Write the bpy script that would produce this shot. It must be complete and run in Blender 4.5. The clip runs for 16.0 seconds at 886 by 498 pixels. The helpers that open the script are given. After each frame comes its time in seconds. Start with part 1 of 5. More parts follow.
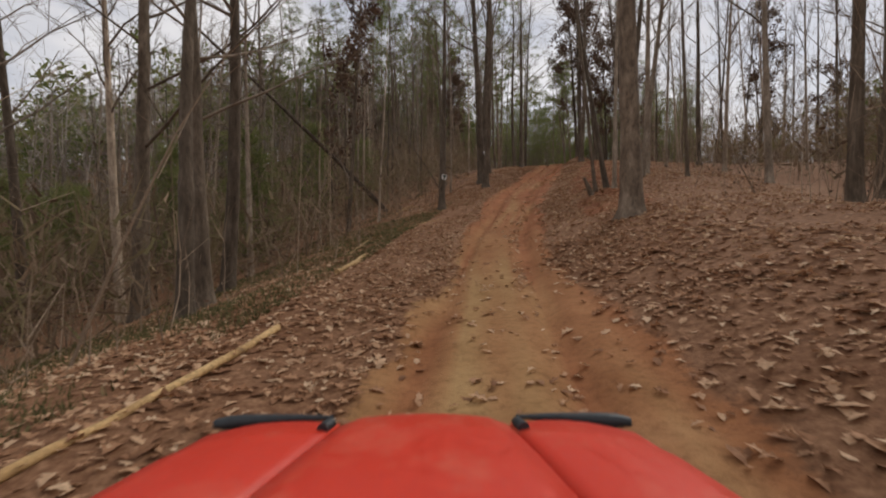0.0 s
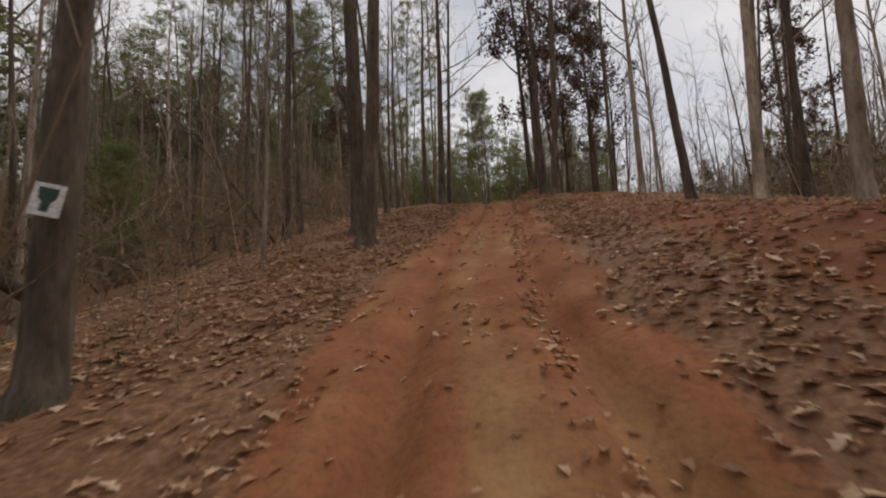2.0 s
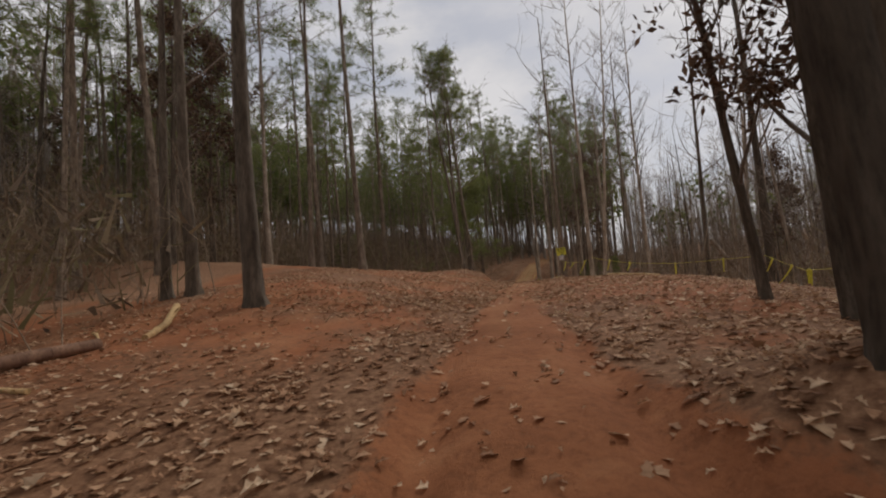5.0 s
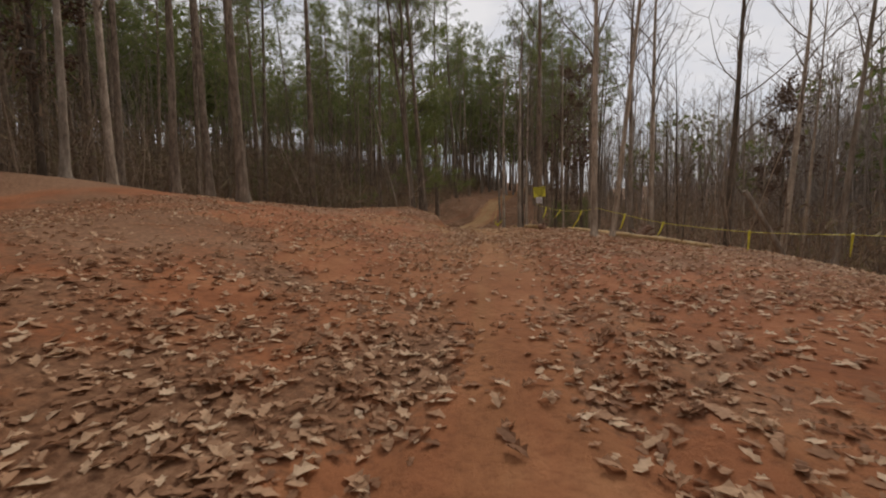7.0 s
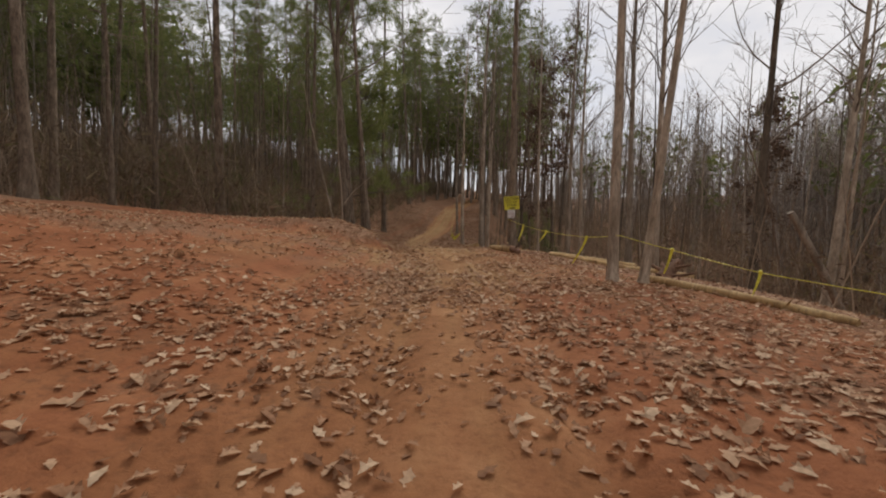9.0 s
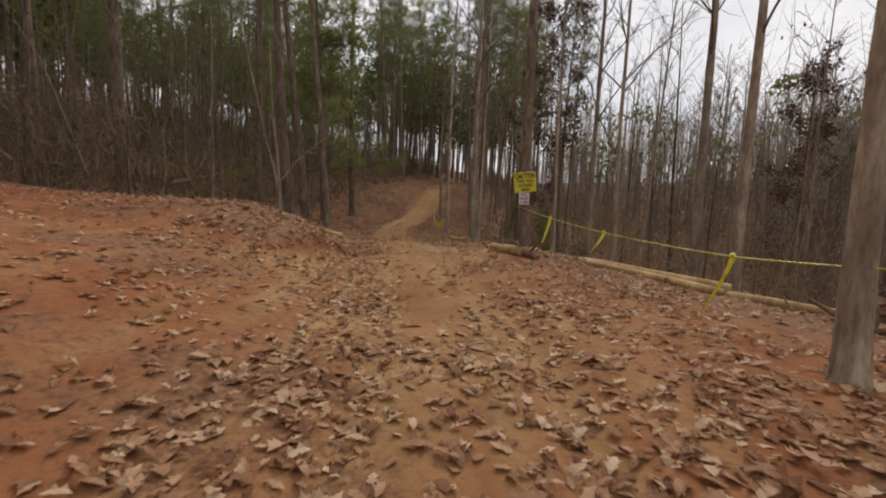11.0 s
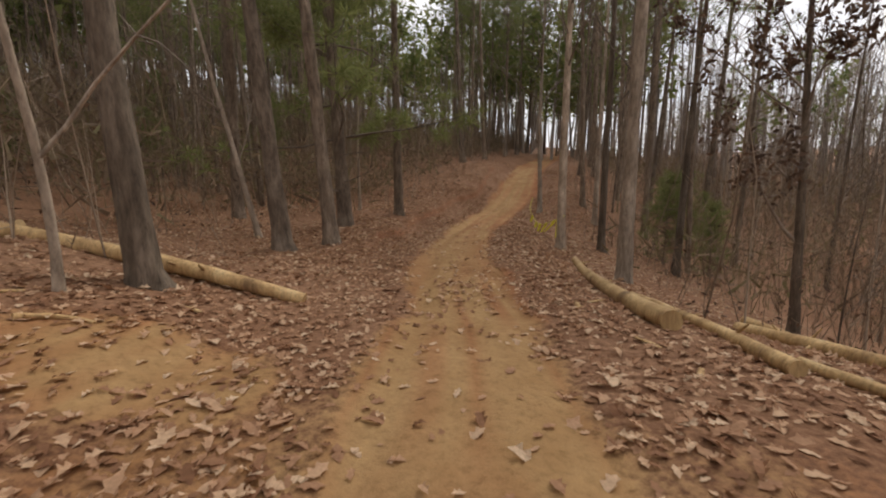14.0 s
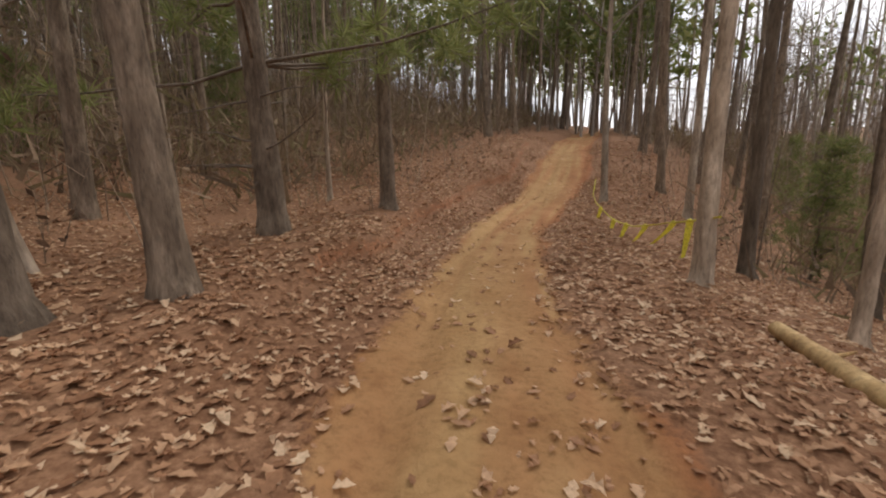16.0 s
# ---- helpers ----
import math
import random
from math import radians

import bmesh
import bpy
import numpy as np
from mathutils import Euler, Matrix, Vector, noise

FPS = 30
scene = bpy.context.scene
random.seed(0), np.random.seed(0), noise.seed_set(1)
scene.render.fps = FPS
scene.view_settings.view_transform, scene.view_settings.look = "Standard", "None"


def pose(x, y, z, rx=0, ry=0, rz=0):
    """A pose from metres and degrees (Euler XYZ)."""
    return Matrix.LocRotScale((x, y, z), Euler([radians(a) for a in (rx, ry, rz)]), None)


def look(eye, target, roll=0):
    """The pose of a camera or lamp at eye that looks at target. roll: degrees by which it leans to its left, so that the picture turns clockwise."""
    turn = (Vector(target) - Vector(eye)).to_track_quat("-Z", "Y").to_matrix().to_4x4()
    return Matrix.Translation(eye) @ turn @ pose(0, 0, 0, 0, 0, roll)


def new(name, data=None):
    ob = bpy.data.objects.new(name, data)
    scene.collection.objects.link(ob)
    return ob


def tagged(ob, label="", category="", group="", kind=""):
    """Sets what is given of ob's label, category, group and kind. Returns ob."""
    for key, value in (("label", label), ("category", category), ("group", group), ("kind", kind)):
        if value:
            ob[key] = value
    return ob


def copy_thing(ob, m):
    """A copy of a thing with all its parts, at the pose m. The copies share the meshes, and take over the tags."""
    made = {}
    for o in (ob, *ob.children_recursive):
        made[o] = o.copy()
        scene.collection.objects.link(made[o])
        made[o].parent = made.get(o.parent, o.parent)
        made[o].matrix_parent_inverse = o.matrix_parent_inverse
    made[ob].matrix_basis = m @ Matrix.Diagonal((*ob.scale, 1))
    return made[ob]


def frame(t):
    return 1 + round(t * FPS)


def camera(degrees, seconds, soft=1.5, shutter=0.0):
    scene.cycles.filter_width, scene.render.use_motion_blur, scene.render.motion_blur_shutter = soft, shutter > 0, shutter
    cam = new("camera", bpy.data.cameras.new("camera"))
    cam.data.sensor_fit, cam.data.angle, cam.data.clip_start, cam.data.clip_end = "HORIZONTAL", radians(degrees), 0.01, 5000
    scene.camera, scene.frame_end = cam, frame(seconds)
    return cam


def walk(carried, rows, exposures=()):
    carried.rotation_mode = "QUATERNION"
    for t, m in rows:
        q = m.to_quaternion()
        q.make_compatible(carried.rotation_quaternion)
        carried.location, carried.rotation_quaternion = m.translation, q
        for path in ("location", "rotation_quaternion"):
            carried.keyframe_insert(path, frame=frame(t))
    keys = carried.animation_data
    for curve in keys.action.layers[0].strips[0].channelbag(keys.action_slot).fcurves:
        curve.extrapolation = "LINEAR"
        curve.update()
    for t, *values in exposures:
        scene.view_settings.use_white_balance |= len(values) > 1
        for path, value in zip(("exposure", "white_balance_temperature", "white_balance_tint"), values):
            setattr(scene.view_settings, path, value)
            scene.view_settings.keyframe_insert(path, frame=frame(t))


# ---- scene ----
cam = camera(90.7, 16.0, soft=2.0, shutter=0.08)
PATH = [
    (0, (11.144, -51.796, -7.714), (10.154, -50.058, -7.71), -0.3),
    (0.5, (9.541, -48.523, -7.332), (8.647, -46.734, -7.303), -0.2),
    (1, (7.805, -44.636, -6.761), (7.024, -42.796, -6.694), 1.4),
    (1.5, (6.372, -41.052, -6.079), (5.679, -39.181, -5.943), -0.3),
    (2, (5.15, -37.002, -5.248), (4.55, -35.106, -5.036), -1.9),
    (2.5, (4.059, -33.181, -4.118), (3.569, -31.259, -3.863), -5.1),
    (3, (3.358, -29.44, -3.065), (2.854, -27.53, -2.752), -6.9),
    (3.5, (2.764, -25.81, -2.05), (2.287, -23.901, -1.693), -8.1),
    (4, (2.383, -22.706, -1.111), (1.888, -20.799, -0.771), -7.8),
    (4.5, (1.944, -19.807, -0.321), (1.426, -17.9, -0.015), -7.0),
    (5, (1.564, -17.695, 0.243), (1.068, -15.767, 0.433), -4.6),
    (5.2, (1.399, -16.797, 0.394), (0.955, -14.848, 0.465), -0.6),
    (7.3, (0.482, -9.61, 1.102), (0.206, -7.635, 0.953), -0.1),
    (7.5, (0.433, -9.026, 1.165), (0.186, -7.046, 1.038), 1.5),
    (8, (0.376, -7.601, 1.29), (0.176, -5.613, 1.192), 1.4),
    (8.5, (0.337, -6.127, 1.286), (0.186, -4.136, 1.17), 1.3),
    (8.7, (0.311, -5.544, 1.35), (0.178, -3.552, 1.23), 1.0),
    (10.8, (-0.015, -0.061, 1.573), (-0.031, 1.93, 1.387), 1.9),
    (11, (0.056, 0.704, 1.57), (0.03, 2.693, 1.365), 1.9),
    (11.5, (0.017, 2.363, 1.602), (-0.034, 4.353, 1.405), 1.4),
    (12, (0.044, 4.081, 1.626), (-0.07, 6.071, 1.46), 0.0),
    (12.5, (-0.051, 5.843, 1.75), (-0.221, 7.83, 1.608), -1.5),
    (13, (-0.136, 7.565, 1.827), (-0.389, 9.541, 1.659), -0.7),
    (13.5, (-0.49, 9.272, 1.865), (-0.829, 11.228, 1.62), 1.7),
    (14, (-0.791, 11.078, 1.838), (-1.2, 13.013, 1.541), 0.0),
    (14.5, (-1.027, 12.645, 1.801), (-1.416, 14.574, 1.443), -0.0),
    (15, (-1.24, 14.1, 1.708), (-1.618, 16.021, 1.3), -0.3),
    (15.5, (-1.508, 15.631, 1.604), (-1.888, 17.564, 1.261), 1.7),
    (16, (-1.986, 17.341, 1.589), (-2.492, 19.241, 1.223), -0.4),
]
# the camera's own brightening and darkening on the way
EXPOSURES = [(0, 0.1), (2.5, 0.0), (3.5, -0.02), (5.0, -0.15), (7.4, 0.1), (8.6, 0.15), (11, 0.28), (13.5, 0.5), (16, 1.0)]
walk(cam, [(t, look(eye, target, roll)) for t, eye, target, roll in PATH], EXPOSURES)

# ---- daylight: an overcast winter sky, a weak wide sun behind the cloud ----
SUN_UP, SUN_ROUND = radians(42), radians(20)
world = bpy.data.worlds.new("world")
scene.world = world
world.use_nodes = True
wn, wl = world.node_tree.nodes, world.node_tree.links
wn.clear()
sky = wn.new("ShaderNodeTexSky")
sky.sky_type, sky.sun_disc = "NISHITA", False
sky.sun_elevation, sky.sun_rotation = SUN_UP, SUN_ROUND
sky_dim = wn.new("ShaderNodeVectorMath")
sky_dim.operation = "SCALE"
sky_dim.inputs["Scale"].default_value = 0.09
wl.new(sky.outputs["Color"], sky_dim.inputs[0])
way = wn.new("ShaderNodeTexCoord")
flat = wn.new("ShaderNodeMapping")
flat.inputs["Scale"].default_value = (1.0, 1.0, 2.2)
wl.new(way.outputs["Generated"], flat.inputs["Vector"])
puffs = wn.new("ShaderNodeTexNoise")
puffs.inputs["Scale"].default_value, puffs.inputs["Detail"].default_value, puffs.inputs["Roughness"].default_value = 3.2, 6.0, 0.55
wl.new(flat.outputs["Vector"], puffs.inputs["Vector"])
cover = wn.new("ShaderNodeValToRGB")
cover.color_ramp.elements[0].position, cover.color_ramp.elements[0].color = 0.36, (0.76, 0.76, 0.76, 1)
cover.color_ramp.elements[1].position, cover.color_ramp.elements[1].color = 0.52, (0.97, 0.97, 0.97, 1)
wl.new(puffs.outputs["Fac"], cover.inputs["Fac"])
cloud = wn.new("ShaderNodeValToRGB")
cloud.color_ramp.elements[0].position, cloud.color_ramp.elements[0].color = 0.35, (0.58, 0.58, 0.62, 1)
cloud.color_ramp.elements[1].position, cloud.color_ramp.elements[1].color = 0.6, (0.77, 0.75, 0.76, 1)
wl.new(puffs.outputs["Fac"], cloud.inputs["Fac"])
blend = wn.new("ShaderNodeMix")
blend.data_type = "RGBA"
wl.new(cover.outputs["Color"], blend.inputs["Factor"])
wl.new(sky_dim.outputs["Vector"], blend.inputs["A"])
wl.new(cloud.outputs["Color"], blend.inputs["B"])
back = wn.new("ShaderNodeBackground")
back.inputs["Strength"].default_value = 1.0
wl.new(blend.outputs["Result"], back.inputs["Color"])
wout = wn.new("ShaderNodeOutputWorld")
wl.new(back.outputs["Background"], wout.inputs["Surface"])

sun_data = bpy.data.lights.new("sun", "SUN")
sun_data.energy, sun_data.angle, sun_data.color = 1.8, radians(25), (1.0, 0.95, 0.88)
sun = new("sun", sun_data)
sun_from = Vector((math.sin(SUN_ROUND) * math.cos(SUN_UP), math.cos(SUN_ROUND) * math.cos(SUN_UP), math.sin(SUN_UP)))
sun.matrix_world = look(sun_from * 60, (0, 0, 0))


# ---- materials ----
def material(name):
    m = bpy.data.materials.new(name)
    m.use_nodes = True
    return m, m.node_tree.nodes, m.node_tree.links, m.node_tree.nodes["Principled BSDF"]


def ramp(nodes, stops):
    r = nodes.new("ShaderNodeValToRGB")
    els = r.color_ramp.elements
    while len(els) < len(stops):
        els.new(0.5)
    for e, (p, c) in zip(els, stops):
        e.position, e.color = p, (*c, 1)
    return r


def noise_node(nodes, links, vector, scale, detail=4.0, rough=0.6):
    n = nodes.new("ShaderNodeTexNoise")
    n.inputs["Scale"].default_value, n.inputs["Detail"].default_value, n.inputs["Roughness"].default_value = scale, detail, rough
    links.new(vector, n.inputs["Vector"])
    return n


def mix_node(nodes, links, fac, a, b, mode="MIX"):
    m = nodes.new("ShaderNodeMix")
    m.data_type, m.blend_type = "RGBA", mode
    for socket, value in ((m.inputs["Factor"], fac), (m.inputs["A"], a), (m.inputs["B"], b)):
        if isinstance(value, (int, float)):
            socket.default_value = value
        elif isinstance(value, tuple):
            socket.default_value = (*value, 1)
        else:
            links.new(value, socket)
    return m.outputs["Result"]


def bump_node(nodes, links, height, bsdf, strength, distance):
    b = nodes.new("ShaderNodeBump")
    b.inputs["Strength"].default_value, b.inputs["Distance"].default_value = strength, distance
    links.new(height, b.inputs["Height"])
    links.new(b.outputs["Normal"], bsdf.inputs["Normal"])


def surface(name, stops, scale=3.0, fine=40.0, rough=0.85, bump=0.3, distance=0.01, stretch=(1, 1, 1), vary=0.25, metal=0.0, spec=0.3):
    """A matt natural or painted surface: colour by coarse noise, darkened by fine grain, shaded apart from object to object."""
    m, n, l, p = material(name)
    co = n.new("ShaderNodeTexCoord")
    mp = n.new("ShaderNodeMapping")
    mp.inputs["Scale"].default_value = stretch
    l.new(co.outputs["Object"], mp.inputs["Vector"])
    coarse = noise_node(n, l, mp.outputs["Vector"], scale)
    grain = noise_node(n, l, mp.outputs["Vector"], fine, 6.0, 0.7)
    r = ramp(n, stops)
    l.new(coarse.outputs["Fac"], r.inputs["Fac"])
    g = ramp(n, [(0.32, (0.42, 0.42, 0.42)), (0.5, (0.92, 0.92, 0.92)), (0.72, (1.3, 1.3, 1.3))])
    l.new(grain.outputs["Fac"], g.inputs["Fac"])
    c = mix_node(n, l, 0.8, r.outputs["Color"], g.outputs["Color"], "MULTIPLY")
    info = n.new("ShaderNodeObjectInfo")
    v = ramp(n, [(0.0, (1 - vary, 1 - vary, 1 - vary)), (1.0, (1 + vary, 1 + vary * 0.9, 1 + vary * 0.8))])
    l.new(info.outputs["Random"], v.inputs["Fac"])
    c = mix_node(n, l, 1.0, c, v.outputs["Color"], "MULTIPLY")
    l.new(c, p.inputs["Base Color"])
    p.inputs["Roughness"].default_value, p.inputs["Metallic"].default_value = rough, metal
    p.inputs["Specular IOR Level"].default_value = spec
    bump_node(n, l, grain.outputs["Fac"], p, bump, distance)
    return m


def ground_material():
    """Red and ochre clay on the trail, leaf mould beside it, blended by the bareness that the ground carries."""
    m, n, l, p = material("clay_and_leaf_mould")
    co = n.new("ShaderNodeTexCoord").outputs["Object"]
    big, mid, small = noise_node(n, l, co, 0.16, 3.0), noise_node(n, l, co, 1.3, 5.0), noise_node(n, l, co, 14.0, 8.0, 0.7)
    speck = noise_node(n, l, co, 60.0, 4.0, 0.8)
    at = n.new("ShaderNodeAttribute")
    at.attribute_name = "bare"
    och = n.new("ShaderNodeAttribute")
    och.attribute_name = "ochre"
    red = ramp(n, [(0.3, (0.205, 0.073, 0.030)), (0.55, (0.29, 0.110, 0.048)), (0.75, (0.37, 0.160, 0.075))])
    l.new(mid.outputs["Fac"], red.inputs["Fac"])
    tan = ramp(n, [(0.3, (0.30, 0.168, 0.070)), (0.7, (0.41, 0.255, 0.115))])
    l.new(mid.outputs["Fac"], tan.inputs["Fac"])
    clay = mix_node(n, l, och.outputs["Fac"], red.outputs["Color"], tan.outputs["Color"])
    grit = ramp(n, [(0.32, (0.66, 0.64, 0.62)), (0.5, (1, 1, 1)), (0.72, (1.18, 1.16, 1.12))])
    l.new(small.outputs["Fac"], grit.inputs["Fac"])
    clay = mix_node(n, l, 0.75, clay, grit.outputs["Color"], "MULTIPLY")
    dark_clay = n.new("ShaderNodeAttribute")
    dark_clay.attribute_name = "dark_clay"
    clay = mix_node(n, l, dark_clay.outputs["Fac"], clay, mix_node(n, l, 1.0, clay, (0.52, 0.43, 0.40), "MULTIPLY"))
    mould = ramp(n, [(0.25, (0.095, 0.050, 0.029)), (0.42, (0.19, 0.102, 0.058)), (0.58, (0.29, 0.170, 0.102)), (0.75, (0.43, 0.28, 0.18))])
    l.new(small.outputs["Fac"], mould.inputs["Fac"])
    duff = ramp(n, [(0.35, (0.75, 0.62, 0.52)), (0.65, (1.1, 1.05, 1.0))])
    l.new(big.outputs["Fac"], duff.inputs["Fac"])
    litter = mix_node(n, l, 0.8, mould.outputs["Color"], duff.outputs["Color"], "MULTIPLY")
    # a ragged edge between the two
    edge = n.new("ShaderNodeMath")
    edge.operation = "MULTIPLY_ADD"
    l.new(small.outputs["Fac"], edge.inputs[0])
    edge.inputs[1].default_value = 0.7
    l.new(at.outputs["Fac"], edge.inputs[2])
    step = ramp(n, [(0.72, (0, 0, 0)), (0.98, (1, 1, 1))])
    l.new(edge.outputs[0], step.inputs["Fac"])
    col = mix_node(n, l, step.outputs["Color"], litter, clay)
    l.new(col, p.inputs["Base Color"])
    p.inputs["Roughness"].default_value = 0.95
    p.inputs["Specular IOR Level"].default_value = 0.15
    add = n.new("ShaderNodeMath")
    add.operation = "MULTIPLY_ADD"
    l.new(speck.outputs["Fac"], add.inputs[0])
    add.inputs[1].default_value = 0.35
    l.new(small.outputs["Fac"], add.inputs[2])
    bump_node(n, l, add.outputs[0], p, 0.7, 0.03)
    return m


def island_material(name, stops, rough=0.8, translucent=0.0, spec=0.2):
    """Many small pieces in one mesh, each with a colour of its own."""
    m, n, l, p = material(name)
    geo = n.new("ShaderNodeNewGeometry")
    r = ramp(n, stops)
    l.new(geo.outputs["Random Per Island"], r.inputs["Fac"])
    co = n.new("ShaderNodeTexCoord").outputs["Object"]
    g = noise_node(n, l, co, 35.0, 4.0)
    gr = ramp(n, [(0.3, (0.72, 0.7, 0.68)), (0.7, (1.15, 1.15, 1.15))])
    l.new(g.outputs["Fac"], gr.inputs["Fac"])
    c = mix_node(n, l, 0.8, r.outputs["Color"], gr.outputs["Color"], "MULTIPLY")
    l.new(c, p.inputs["Base Color"])
    p.inputs["Roughness"].default_value = rough
    p.inputs["Specular IOR Level"].default_value = spec
    if translucent:
        t = n.new("ShaderNodeBsdfTranslucent")
        l.new(c, t.inputs["Color"])
        mx = n.new("ShaderNodeMixShader")
        mx.inputs["Fac"].default_value = translucent
        l.new(p.outputs["BSDF"], mx.inputs[1])
        l.new(t.outputs["BSDF"], mx.inputs[2])
        l.new(mx.outputs["Shader"], n["Material Output"].inputs["Surface"])
    return m


GROUND = ground_material()
BARK = surface("grey_brown_bark", [(0.3, (0.0683, 0.0496, 0.0344)), (0.5, (0.118, 0.0894, 0.063)), (0.7, (0.194, 0.151, 0.112))], 5.0, 22.0, 0.95, 0.9, 0.03, (1, 1, 0.22))
PALE_BARK = surface("pale_grey_bark", [(0.3, (0.192, 0.144, 0.101)), (0.5, (0.328, 0.259, 0.192)), (0.7, (0.505, 0.41, 0.314))], 4.0, 20.0, 0.95, 0.7, 0.02, (1, 1, 0.3))
PINE_BARK = surface("pine_bark", [(0.3, (0.104, 0.0746, 0.0529)), (0.5, (0.191, 0.143, 0.101)), (0.7, (0.311, 0.24, 0.177))], 7.0, 24.0, 0.95, 1.0, 0.035, (1, 1, 0.3))
TWIG = surface("twig_bark", [(0.3, (0.131, 0.101, 0.0746)), (0.7, (0.262, 0.206, 0.156))], 6.0, 30.0, 0.95, 0.3, 0.01)
BRUSH = island_material("brush_stems", [(0.0, (0.159, 0.112, 0.0762)), (0.6, (0.287, 0.208, 0.144)), (1.0, (0.431, 0.331, 0.237))], 0.95)
NEEDLES = island_material("pine_needles", [(0.0, (0.104, 0.132, 0.0415)), (0.5, (0.177, 0.201, 0.0671)), (1.0, (0.268, 0.262, 0.104))], 0.7, 0.5)
BRIGHT_NEEDLES = island_material("young_pine_needles", [(0.0, (0.15, 0.175, 0.055)), (0.6, (0.225, 0.245, 0.085)), (1.0, (0.30, 0.31, 0.125))], 0.7, 0.5)
# distance haze put into the bark colour: paler and greyer than the near stems
HAZED_TWIGS = island_material("hazed_far_twigs", [(0.0, (0.20, 0.162, 0.132)), (0.6, (0.33, 0.278, 0.232)), (1.0, (0.45, 0.39, 0.34))], 0.95)
DRY_LEAVES = island_material("withered_hanging_leaves", [(0.0, (0.07, 0.043, 0.030)), (0.6, (0.13, 0.080, 0.052)), (1.0, (0.2, 0.125, 0.08))], 0.8, 0.2)
THICKET = island_material("thicket_twigs", [(0.0, (0.132, 0.0931, 0.0621)), (0.45, (0.233, 0.163, 0.106)), (0.75, (0.186, 0.163, 0.0776)), (1.0, (0.342, 0.24, 0.163))], 0.95, 0.25)
LITTER = island_material("fallen_leaves", [(0.0, (0.205, 0.098, 0.050)), (0.25, (0.325, 0.170, 0.091)), (0.55, (0.445, 0.258, 0.147)), (0.8, (0.56, 0.365, 0.222)), (1.0, (0.67, 0.495, 0.33))], 0.8, 0.25)
DEAD_WOOD = surface("weathered_barkless_wood", [(0.28, (0.17, 0.098, 0.050)), (0.40, (0.40, 0.248, 0.108)), (0.56, (0.55, 0.365, 0.168)), (0.75, (0.66, 0.48, 0.25))], 2.5, 30.0, 0.85, 0.5, 0.01, (1, 1, 0.15), 0.12)
DARK_WOOD = surface("rotting_wood", [(0.3, (0.13, 0.066, 0.044)), (0.7, (0.30, 0.175, 0.11))], 4.0, 30.0, 0.95, 0.8, 0.02, (1, 1, 0.2), 0.15)
GRASS = island_material("short_winter_grass", [(0.0, (0.075, 0.075, 0.03)), (0.6, (0.13, 0.125, 0.05)), (1.0, (0.20, 0.17, 0.08))], 0.8, 0.3)
STONE = surface("pale_quartz", [(0.3, (0.42, 0.38, 0.34)), (0.7, (0.66, 0.62, 0.57))], 8.0, 40.0, 0.7, 0.3, 0.004, (1, 1, 1), 0.1)
TAPE = surface("yellow_tape", [(0.3, (0.66, 0.56, 0.035)), (0.7, (0.80, 0.70, 0.06))], 2.0, 30.0, 0.45, 0.05, 0.002, (1, 1, 1), 0.05, spec=0.5)
SIGN_YELLOW = surface("sign_yellow", [(0.3, (0.66, 0.56, 0.03)), (0.7, (0.74, 0.64, 0.05))], 3.0, 30.0, 0.4, 0.03, 0.001, (1, 1, 1), 0.02, spec=0.5)
SIGN_WHITE = surface("sign_white", [(0.3, (0.66, 0.63, 0.60)), (0.7, (0.76, 0.74, 0.71))], 3.0, 30.0, 0.45, 0.03, 0.001, (1, 1, 1), 0.02, spec=0.5)
INK = surface("black_print", [(0.3, (0.015, 0.014, 0.012)), (0.7, (0.03, 0.028, 0.025))], 5.0, 40.0, 0.5, 0.02, 0.001, (1, 1, 1), 0.0)
FADED_INK = surface("faded_red_print", [(0.3, (0.30, 0.16, 0.13)), (0.7, (0.38, 0.22, 0.18))], 5.0, 40.0, 0.5, 0.02, 0.001, (1, 1, 1), 0.0)
GREEN_INK = surface("dark_green_print", [(0.3, (0.02, 0.05, 0.035)), (0.7, (0.04, 0.08, 0.05))], 5.0, 40.0, 0.5, 0.02, 0.001, (1, 1, 1), 0.0)
BLACK_PLASTIC = surface("black_plastic", [(0.3, (0.018, 0.022, 0.024)), (0.7, (0.03, 0.036, 0.04))], 6.0, 60.0, 0.5, 0.1, 0.002, (1, 1, 1), 0.0, spec=0.4)
RUBBER = surface("tyre_rubber", [(0.3, (0.02, 0.018, 0.016)), (0.7, (0.05, 0.035, 0.025))], 6.0, 60.0, 0.9, 0.3, 0.004, (1, 1, 1), 0.0)
STEEL = surface("dusty_steel", [(0.3, (0.25, 0.22, 0.19)), (0.7, (0.4, 0.37, 0.33))], 6.0, 60.0, 0.5, 0.1, 0.002, (1, 1, 1), 0.0, metal=0.7)


